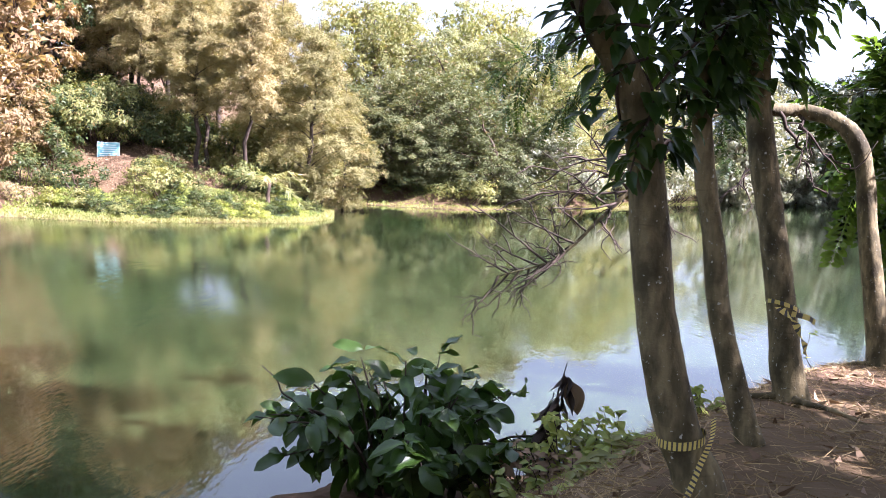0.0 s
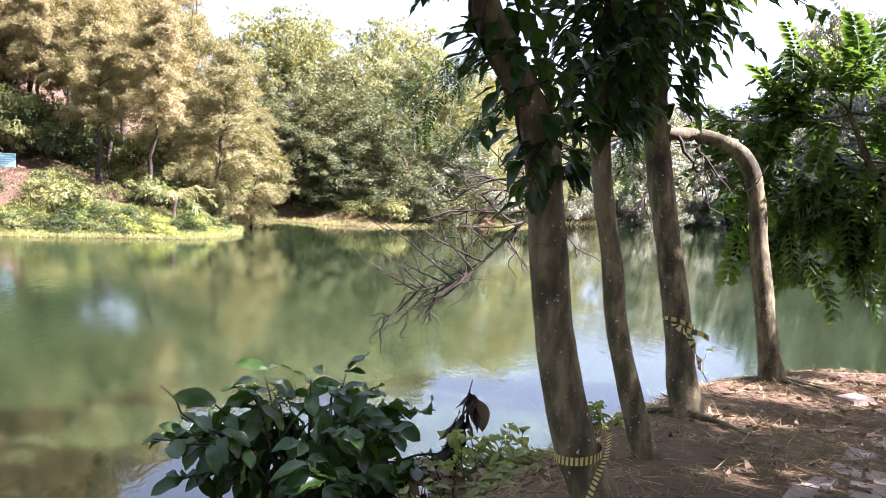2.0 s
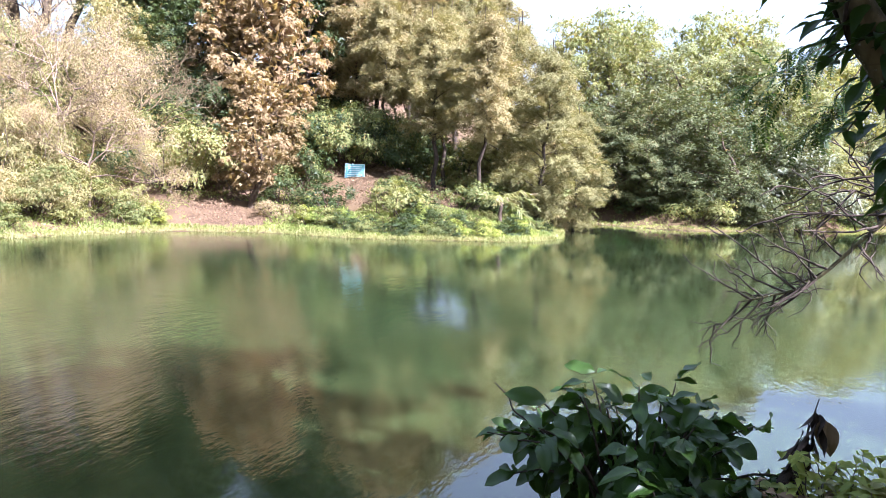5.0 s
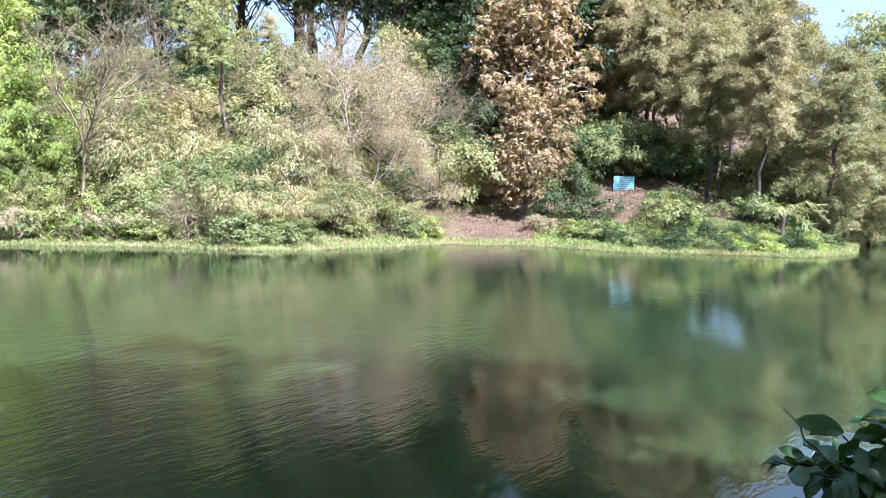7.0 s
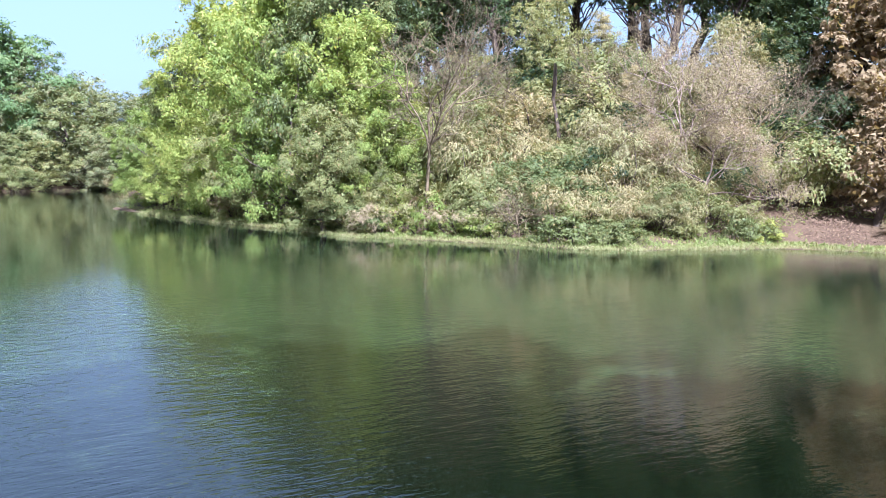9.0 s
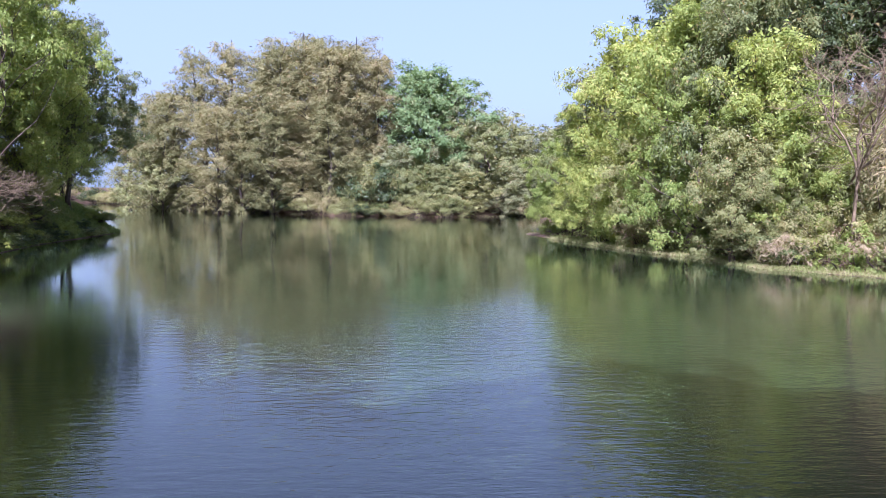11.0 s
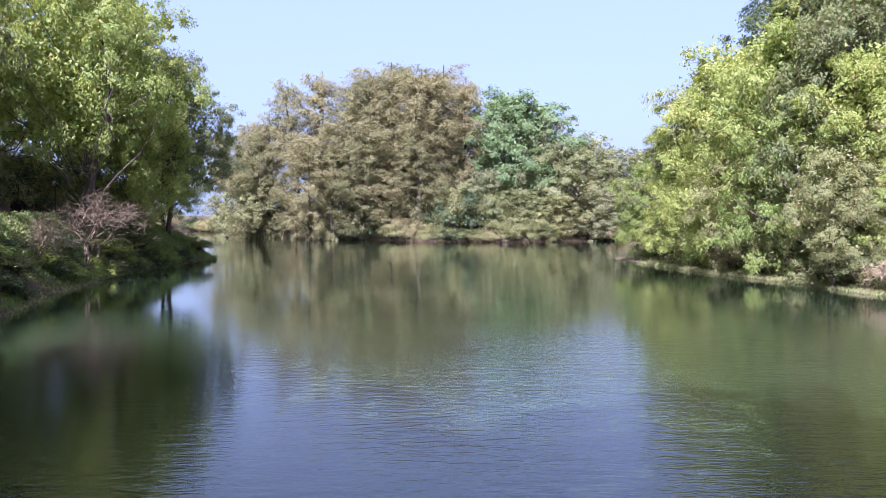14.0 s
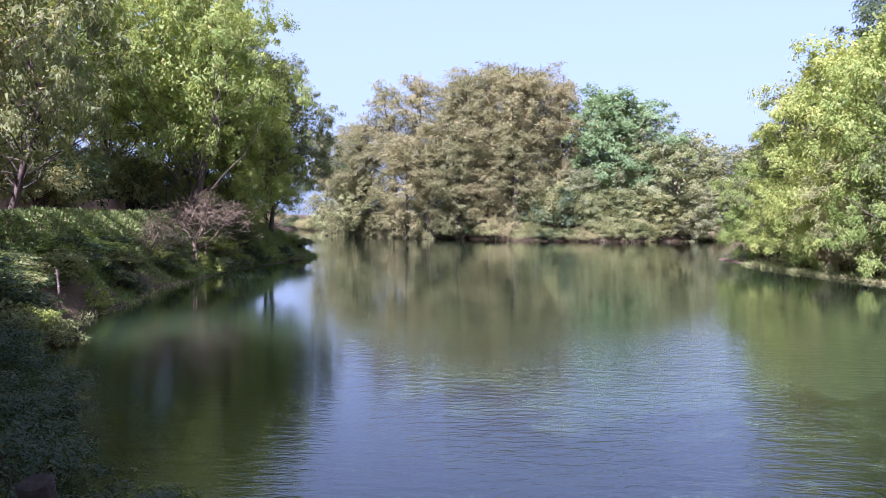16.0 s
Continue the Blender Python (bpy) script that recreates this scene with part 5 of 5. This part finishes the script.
def leafy_sprays(root_label, starts, seed, size):
    """Slender side shoots with leaves in pairs, arching out of the climbers."""
    rng = np.random.default_rng(seed)
    root = tagged(new("climber_shoots"), root_label, "vine", "climbers on the trunks")
    root.matrix_basis = pose(*starts[0][0])
    n = 0
    for a, b in starts:
        a, b = np.array(a), np.array(b)
        s = np.linspace(0, 1, 12)[:, None]
        line = a + (b - a) * s + np.array([0, 0, 0.12]) * np.sin(np.pi * s) * np.linalg.norm(b - a)
        t = Tubes()
        t.add(line, [0.009, 0.004], 5)
        under(part("shoot", t.mesh("shoot"), TWIG_DARK, smooth=True), root)
        d = unit(b - a)
        side = unit(np.cross(d, [0, 0, 1.0]))
        for k in range(3, 12):
            for sg in (-1, 1):
                ax = d * 0.5 + side * sg * 0.7 + np.array([0, 0, rng.uniform(-0.6, 0.25)]) + rng.normal(size=3) * 0.15
                set_leaf(VINE_LEAVES[n % 5], root, line[k], ax, (rng.normal() * 0.3, -0.3, 1), rng.uniform(*size))
                n += 1


leafy_sprays("leafy shoots of a climber arching out from the trunks",
             [((2.5, 7.4, 5.3), (4.1, 7.2, 5.2)), ((2.5, 7.4, 5.1), (3.9, 7.0, 4.85)), ((2.5, 7.4, 5.6), (3.5, 7.1, 5.6)), ((2.6, 7.4, 4.9), (3.3, 6.9, 4.5)),
              ((1.6, 5.5, 4.5), (2.3, 5.2, 4.55)), ((1.6, 5.5, 4.3), (1.1, 5.2, 4.3)), ((2.5, 7.4, 5.4), (4.6, 7.5, 5.5))], 645, (0.12, 0.2))
leafy_sprays("long thin green shoots hanging off the leaning trunk",
             [((0.95, 4.2, 3.75), (0.62, 4.0, 3.45)), ((0.95, 4.2, 3.9), (0.5, 4.1, 3.75)), ((1.0, 4.2, 3.6), (1.35, 4.0, 3.95)), ((0.6, 4.3, 4.3), (0.3, 4.2, 4.1)),
              ((1.0, 4.2, 3.5), (0.85, 4.0, 3.15))], 646, (0.08, 0.13))


# ---- feather-leaved tree: fronds of paired leaflets ----
def frond_mesh(mat, seed, pairs=9, leaf=0.2, droop=0.25, slim=0.2):
    """One compound leaf along +x: a rib with leaflets in pairs, grown together."""
    rng = np.random.default_rng(seed)
    s = np.linspace(0, 1, pairs + 2)
    v, f = [], []
    for k, u in enumerate(s):
        r = 0.011 * (1.2 - u)
        v += [(u, -r, -droop * u * u), (u, r, -droop * u * u)]
        if k:
            f.append((2 * k - 2, 2 * k - 1, 2 * k + 1, 2 * k))
    for k in range(1, pairs + 1):
        for side, sg in ((0, -1), (1, 1)):
            base = np.array(v[2 * k + side])
            ax = unit(np.array([0.45, sg * 0.85, -0.25]) + rng.normal(size=3) * 0.16)
            ln = leaf * (0.75 + 0.35 * math.sin(0.4 + 2.4 * k / pairs))
            cr = unit(np.cross(ax, [0, 0, 1.0]))
            n = np.cross(cr, ax)
            w = ln * slim
            m = len(v)
            v += [tuple(base + ax * ln * a + cr * w * c - n * w * e) for a, c, e in ((0.3, 1, 0.2), (0.75, 0.8, 0.3), (1, 0, 0.5), (0.75, -0.8, 0.3), (0.3, -1, 0.2))]
            f += [(2 * k + side, m, m + 1, m + 2), (2 * k + side, m + 2, m + 3, m + 4)]
    me = quads_mesh("frond", v, f)
    me.materials.append(mat)
    return me


FRONDS = [frond_mesh(PINNATE, 650 + k, 7 + k, 0.25, 0.2 + 0.15 * k, 0.24) for k in range(3)]
SMALL_FRONDS = [frond_mesh(VINE, 660 + k, 11, 0.16, 0.25, 0.17) for k in range(2)]


def set_frond(me, root, pos, axis, up, size):
    ob = set_leaf(me, root, pos, axis, up, size)
    ob.name = "frond"
    return ob


def feather_crown():
    rng = np.random.default_rng(670)
    heads = [((6.96, 11.60, 4.57), (5.23, 11.92, 4.35)), ((6.96, 11.60, 4.57), (6.06, 11.75, 5.47)),
             ((6.96, 11.60, 4.57), (7.51, 10.89, 5.34)), ((7.28, 11.52, 3.89), (5.31, 12.11, 3.82)),
             ((7.28, 11.52, 3.89), (5.89, 12.06, 3.56)), ((7.50, 11.38, 3.41), (6.37, 11.93, 3.03)),
             ((7.28, 11.52, 3.89), (7.91, 11.34, 3.97)), ((7.28, 11.52, 3.89), (7.23, 12.25, 3.68)),
             ((7.06, 11.54, 4.33), (5.88, 11.62, 4.70)), ((7.50, 11.38, 3.41), (8.10, 10.96, 3.73)),
             ((7.06, 11.54, 4.33), (7.97, 10.93, 4.83)), ((7.50, 11.38, 3.41), (7.37, 11.70, 2.59)),
             ((6.96, 11.60, 4.57), (6.97, 11.47, 5.38))]
    n = 0
    for a, b in heads:
        t = Tubes()
        line = bent(rng, a, b, 12, 0.06)
        t.add(line, [0.022, 0.012, 0.006], 6)
        under(part("branch", t.mesh("branch"), BARK, smooth=True), tree_five)
        d = unit(np.array(b) - np.array(a))
        for k in range(3, 12):
            for _ in range(2):
                ax = d * 0.6 + rng.normal(size=3) * 0.6 + np.array([0, 0, -0.25])
                set_frond(FRONDS[n % 3], tree_five, line[k], ax, (rng.normal() * 0.2, rng.normal() * 0.2, 1), rng.uniform(0.5, 0.85))
                n += 1
    for k in range(66):
        a = rng.uniform(0, 1)
        p = np.array([5.7 + 2.3 * a, 12.0 - 1.25 * a + rng.uniform(-0.2, 0.7), rng.uniform(2.2, 3.9)])
        set_frond(FRONDS[k % 3], tree_five, p, (rng.normal() * 0.5, rng.normal() * 0.4, rng.uniform(-1.2, -0.2)), (0, -0.6, 0.8), rng.uniform(0.5, 0.85))


feather_crown()


def small_leaf_branches():
    rng = np.random.default_rng(680)
    root = tagged(new("hanging_branch"), "hanging branches with fine small leaflets above the bank", "branch")
    root.matrix_basis = pose(1.6, 10.4, 5.2)
    spots = [((1.8, 10.4, 5.0), (0.55, 10.4, 4.35)), ((1.8, 10.4, 4.9), (0.68, 10.3, 3.9)), ((1.7, 10.4, 5.1), (1.0, 10.4, 4.75)),
             ((1.8, 10.4, 4.6), (1.2, 10.3, 3.75)), ((1.9, 10.4, 4.7), (1.5, 10.3, 3.95)), ((3.2, 10.4, 4.6), (2.9, 10.1, 4.05)),
             ((3.3, 10.4, 4.6), (3.35, 9.9, 3.8)), ((3.0, 10.4, 4.5), (2.65, 10.1, 3.45)), ((3.4, 10.4, 4.4), (3.3, 10.0, 3.4))]
    n = 0
    for a, b in spots:
        t = Tubes()
        line = bent(rng, a, b, 10, 0.08)
        t.add(line, [0.009, 0.003], 5)
        under(part("twig", t.mesh("twig"), TWIG_DARK), root)
        for k in range(2, 10):
            for _ in range(3):
                ax = unit(np.array(b) - np.array(a)) * 0.5 + rng.normal(size=3) * 0.6 + np.array([0, 0, -0.35])
                set_frond(SMALL_FRONDS[n % 2], root, line[k], ax, (0, 0, 1), rng.uniform(0.28, 0.42))
                n += 1


small_leaf_branches()


# ---- tape round two trunks ----
def tape_material():
    m, nt, p = material("barrier_tape", 0.4, 0.4)
    tc = nt.nodes.new("ShaderNodeTexCoord")
    sep = nt.nodes.new("ShaderNodeSeparateXYZ")
    nt.links.new(tc.outputs["UV"], sep.inputs[0])
    wv = nt.nodes.new("ShaderNodeMath")
    wv.operation = "PINGPONG"
    wv.inputs[1].default_value = 0.5
    nt.links.new(sep.outputs[0], wv.inputs[0])
    gt = nt.nodes.new("ShaderNodeMath")
    gt.operation = "GREATER_THAN"
    gt.inputs[1].default_value = 0.3
    nt.links.new(wv.outputs[0], gt.inputs[0])
    nt.links.new(mixed(nt, gt.outputs[0], (0.5, 0.4, 0.1), (0.045, 0.042, 0.036)), p.inputs["Base Color"])
    return m


TAPE = tape_material()


def tape_strip(line, width, wide_dir, turns):
    """A thin band along a line, with a run of u for its stripes."""
    line = np.asarray(line, dtype=float)
    wd = np.broadcast_to(np.asarray(wide_dir, dtype=float), line.shape)
    k = len(line)
    v = np.concatenate([line - wd * width / 2, line + wd * width / 2])
    i = np.arange(k - 1)
    me = quads_mesh("tape", v, np.stack([i, i + 1, i + k + 1, i + k], 1))
    uv = me.uv_layers.new()
    u = np.concatenate([np.linspace(0, turns, k)] * 2)
    idx = np.zeros(len(me.loops), dtype=np.int32)
    me.loops.foreach_get("vertex_index", idx)
    uv.data.foreach_set("uv", np.stack([u[idx], (idx >= k) * 1.0], 1).astype(np.float32).ravel())
    return me


def tapes():
    a = np.linspace(0, 2 * math.pi, 40)
    root = tagged(new("barrier_tape"), "yellow and black barrier tape tied round a trunk", "tape", "tape on the trunks")
    root.matrix_basis = pose(1.25, 4.18, 1.86)
    ring = np.stack([1.248 + np.cos(a) * 0.121, 4.178 + np.sin(a) * 0.121, 1.862 + 0.012 * np.sin(a + 1) + 0.01 * np.cos(a)], 1)
    under(part("band", tape_strip(ring, 0.044, (0, 0, 1), 30), TAPE), root)
    tail = smooth_line([(1.38, 4.10, 1.99), (1.36, 4.05, 1.9), (1.31, 4.03, 1.78), (1.25, 4.01, 1.62), (1.18, 3.99, 1.5)], 26)
    w = np.stack([0.8 + 0 * tail[:, 0], 0.3 * np.sin(np.linspace(0, 7, 26)), 0.5 * np.cos(np.linspace(0, 5, 26))], 1)
    under(part("tail", tape_strip(tail, 0.03, unit(w), 26), TAPE), root)
    root = tagged(new("barrier_tape"), "twisted yellow and black tape hanging loose from a trunk", "tape", "tape on the trunks")
    root.matrix_basis = pose(2.96, 7.27, 2.05)
    ring = np.stack([2.965 + np.cos(a) * 0.142, 7.27 + np.sin(a) * 0.142, 2.08 - 0.06 * np.cos(a - 0.6)], 1)
    under(part("band", tape_strip(ring, 0.035, (0, 0, 1), 11), TAPE), root)
    tail = smooth_line([(2.86, 7.12, 2.1), (2.98, 7.1, 2.02), (3.05, 7.08, 1.9), (3.11, 7.08, 1.78), (3.13, 7.1, 1.7)], 30)
    w = np.stack([np.cos(np.linspace(0, 9, 30)), 0.3 + 0 * tail[:, 0], np.sin(np.linspace(0, 9, 30))], 1)
    under(part("tail", tape_strip(tail, 0.06, unit(w), 10), TAPE), root)
    knot = smooth_line([(2.98, 7.11, 2.05), (3.1, 7.08, 2.03), (3.17, 7.07, 1.99)], 10)
    under(part("knot_end", tape_strip(knot, 0.045, (0.2, 0, 1), 2), TAPE), root)


tapes()


# ---- withered stalk, weeds and litter on the near bank ----
def withered_plant():
    rng = np.random.default_rng(690)
    root = tagged(new("withered_plant"), "withered stalk with curled black and brown dead leaves", "plant")
    root.matrix_basis = pose(1.05, 7.5, float(ground_z(1.05, 7.5)) - 0.1)
    dark = leaf_meshes(speckled("black_dead_leaf", (0.02, 0.015, 0.012), (0.05, 0.035, 0.025), 30.0), 691, 3, width=0.4)
    brown = leaf_meshes(LITTER, 692, 2, width=0.55)
    t = Tubes()
    line = smooth_line([(0.95, 7.5, 0.1), (0.98, 7.5, 0.6), (1.06, 7.5, 1.0), (1.16, 7.5, 1.44)], 20)
    t.add(line, [0.016, 0.01, 0.005], 6)
    under(part("stalk", t.mesh("stalk"), TWIG_DARK), root)
    for k in range(64):
        p = line[rng.integers(6, 18)] + rng.normal(size=3) * 0.028
        set_leaf(dark[k % 3], root, p, (rng.normal() * 0.35, rng.normal() * 0.35, -1), (1, rng.normal(), 0), rng.uniform(0.14, 0.3))
    for p in ((1.2, 7.5, 1.28), (1.25, 7.5, 1.25)):
        set_leaf(brown[0], root, p, (0.12, 0, -1), (0, -1, 0.2), 0.3)


withered_plant()


def weed_clump(x, y, radius, count, top, seed, name="weeds", label="small green weeds and creepers at the bank's edge", mat=None, size=(0.06, 0.12)):
    rng = np.random.default_rng(seed)
    root = tagged(new(name), label, "plant", "weeds on the near bank")
    z = float(ground_z(x, y))
    root.matrix_basis = pose(x, y, z)
    meshes = leaf_meshes(mat or PINNATE, seed, 3, width=0.55)
    for k in range(max(4, count // 14)):
        a, r = rng.uniform(0, 6.28), radius * math.sqrt(rng.random())
        tip = np.array([x + math.cos(a) * r, y + math.sin(a) * r, top - rng.random() ** 1.5 * (top - z) * 0.6])
        g = float(ground_z(tip[0], tip[1]))
        foot = np.array([tip[0] * 0.7 + x * 0.3, tip[1] * 0.7 + y * 0.3, g - 0.05])
        line = bent(rng, foot, tip, 8, 0.12)
        t = Tubes()
        t.add(line, [0.007, 0.003], 5)
        under(part("stem", t.mesh("stem"), BARK_FAR), root)
        for j in range(14):
            p = line[rng.integers(2, 8)] + rng.normal(size=3) * 0.012
            b = rng.uniform(0, 6.28)
            set_leaf(meshes[j % 3], root, p, (math.cos(b), math.sin(b), rng.uniform(-0.5, 0.5)), (rng.normal() * 0.3, -0.3, 1), rng.uniform(*size))


weed_clump(1.3, 7.2, 0.45, 300, 1.12, 701, mat=GREEN_FRESH, size=(0.07, 0.14))
weed_clump(1.6, 6.9, 0.4, 220, 0.95, 702, mat=GREEN_FRESH, size=(0.07, 0.15))
weed_clump(0.95, 6.9, 0.45, 200, 0.8, 703, "dry_weeds", "dry brown weeds at the bank's edge", LITTER, (0.07, 0.14))
weed_clump(1.3, 6.3, 0.5, 200, 1.0, 707, mat=GREEN_YELLOW, size=(0.07, 0.15))
weed_clump(0.9, 5.9, 0.5, 200, 0.95, 709, mat=HERBS, size=(0.06, 0.13))
weed_clump(0.6, 7.3, 0.5, 200, 0.75, 710, mat=HERBS, size=(0.08, 0.16))
weed_clump(2.2, 6.75, 0.12, 28, 1.5, 704, mat=GREEN_FRESH)
weed_clump(5.2, 11.4, 0.5, 40, 1.15, 708, mat=GREEN_FRESH)
weed_clump(-4.6, -3.4, 0.45, 200, 1.72, 705, mat=GREEN_DARK, size=(0.05, 0.09))
weed_clump(-6.6, -5.6, 0.7, 200, 2.1, 706, mat=GREEN_DARK, size=(0.05, 0.1))


def scatter_near(name, label, count, seed, mat, long, wide, flat=0.12, category="litter", lift=0.01, thin=False):
    rng = np.random.default_rng(seed)
    n = count * 2
    p = np.stack([rng.uniform(0.6, 11, n), rng.uniform(3.0, 13, n)], 1)
    s, _ = shore(p[:, 0], p[:, 1])
    dense = np.sin(p[:, 0] * 2.7 + 1.7 * np.sin(p[:, 1] * 1.9)) * np.cos(p[:, 1] * 2.3) + rng.normal(size=n) * 0.7
    p = p[(s > 0.25) & (dense > -0.4)][:count]
    n = len(p)
    pos = np.column_stack([p, ground_z(p[:, 0], p[:, 1]) + lift + rng.random(n) * 0.02])
    ax = np.column_stack([rng.normal(size=(n, 2)), rng.normal(size=n) * flat])
    k = rng.uniform(0.5, 1.4, n)
    ob = part(name, leaves_mesh(name, leaf_blades(rng, pos, ax, long * k, wide * k)), mat)
    tagged(ob, label, category, kind="stuff")


scatter_near("straw", "dry straw and fallen needles strewn over the earth", 26000, 711, STRAW, 0.17, 0.006, 0.1)
scatter_near("fallen_leaves", "curled brown fallen leaves on the earth", 1500, 712, LITTER, 0.1, 0.04, 0.2, "leaf litter", 0.015)


def roots():
    rng = np.random.default_rng(720)
    for tree, foot, spread in ((tree_four, (5.78, 10.78, 0.8), 5), (tree_three, (3.09, 7.21, 1.3), 2), (tree_five, (8.2, 10.85, 0.8), 4)):
        for k in range(spread):
            a = -2.6 + k * 0.9 + rng.normal() * 0.2
            pts = []
            for d in (0.0, 0.2, 0.5, 0.85, 1.15):
                px, py = foot[0] + math.cos(a) * d, foot[1] + math.sin(a) * d
                pts.append((px, py, float(ground_z(px, py)) + 0.07 * (1 - d / 0.8)))
                a += rng.normal() * 0.2
            t = Tubes()
            t.add(smooth_line(pts, 14), [0.04, 0.022, 0.008], 7)
            under(part("root", t.mesh("root"), BARK, smooth=True), tree)


roots()


def stone_block():
    rng = np.random.default_rng(730)
    bm = box(0.46, 0.36, 0.2, 0.05)
    for v in bm.verts:
        v.co += Vector(rng.normal(size=3) * 0.008)
    ob = part("stone_block", bm, STONE)
    ob.matrix_basis = pose(5.9, 9.15, float(ground_z(5.9, 9.15)) - 0.01, 2, -2, 25)
    tagged(ob, "worn grey brown stone block half sunk in the earth", "stone")


stone_block()


# ---- paving beside the bank: single worn blocks ----
def paving():
    rng = np.random.default_rng(740)
    root = tagged(new("pavement"), "path of worn grey brown paving blocks with a broken edge", "pavement", kind="structure")
    cx, cy = 5.3, 5.4
    root.matrix_basis = pose(cx, cy, float(ground_z(cx, cy)))
    shapes = []
    for _ in range(4):
        bm = box(0.238, 0.158, 0.07, 0.009)
        for v in bm.verts:
            v.co += Vector(rng.normal(size=3) * 0.004)
        me = bpy.data.meshes.new("paving_block")
        bm.to_mesh(me)
        bm.free()
        me.materials.append(STONE)
        shapes.append(me)
    turn = radians(-33)
    n = 0
    for r in range(-4, 30):
        for c in range(-22, 26):
            u, w = c * 0.243 + (0.121 if r % 2 else 0.0), r * 0.163
            x = 3.6 + math.cos(turn) * u - math.sin(turn) * w
            y = 4.6 + math.sin(turn) * u + math.cos(turn) * w
            edge = (x - 2.94) * math.sin(radians(45.8)) - (y - 4.87) * math.cos(radians(45.8))
            if edge < rng.normal() * 0.03 + 0.22 or edge > 1.9 or y < 3.6 or x > 8.0 or n >= 300:
                continue
            ob = new("paving_block", shapes[n % 4])
            ob.matrix_basis = pose(x, y, float(ground_z(x, y)) - 0.004 + rng.normal() * 0.003, rng.normal() * 0.7, rng.normal() * 0.7, -33 + rng.normal() * 1.0)
            under(ob, root)
            n += 1

    along_edge = Vector((math.cos(radians(45.8)), math.sin(radians(45.8)), 0))
    start = Vector((2.94, 4.87, 0)) + Vector((along_edge.y, -along_edge.x, 0)) * 0.02
    d = -0.5
    while d < 5.0:
        ln = rng.uniform(0.28, 0.5)
        bm = box(ln, rng.uniform(0.17, 0.24), 0.1, 0.022)
        for v in bm.verts:
            v.co += Vector(rng.normal(size=3) * 0.012)
        p = start + along_edge * (d + ln / 2) + Vector((rng.normal() * 0.015, rng.normal() * 0.015, 0))
        ob = part("edge_stone", bm, STONE)
        ob.matrix_basis = pose(p.x, p.y, float(ground_z(p.x, p.y)) - 0.03 + rng.normal() * 0.008, rng.normal() * 2, rng.normal() * 2, 45.8 + rng.normal() * 4)
        under(ob, root)
        d += ln + rng.uniform(0.01, 0.06) + (0.25 if rng.random() < 0.25 else 0.0)


paving()
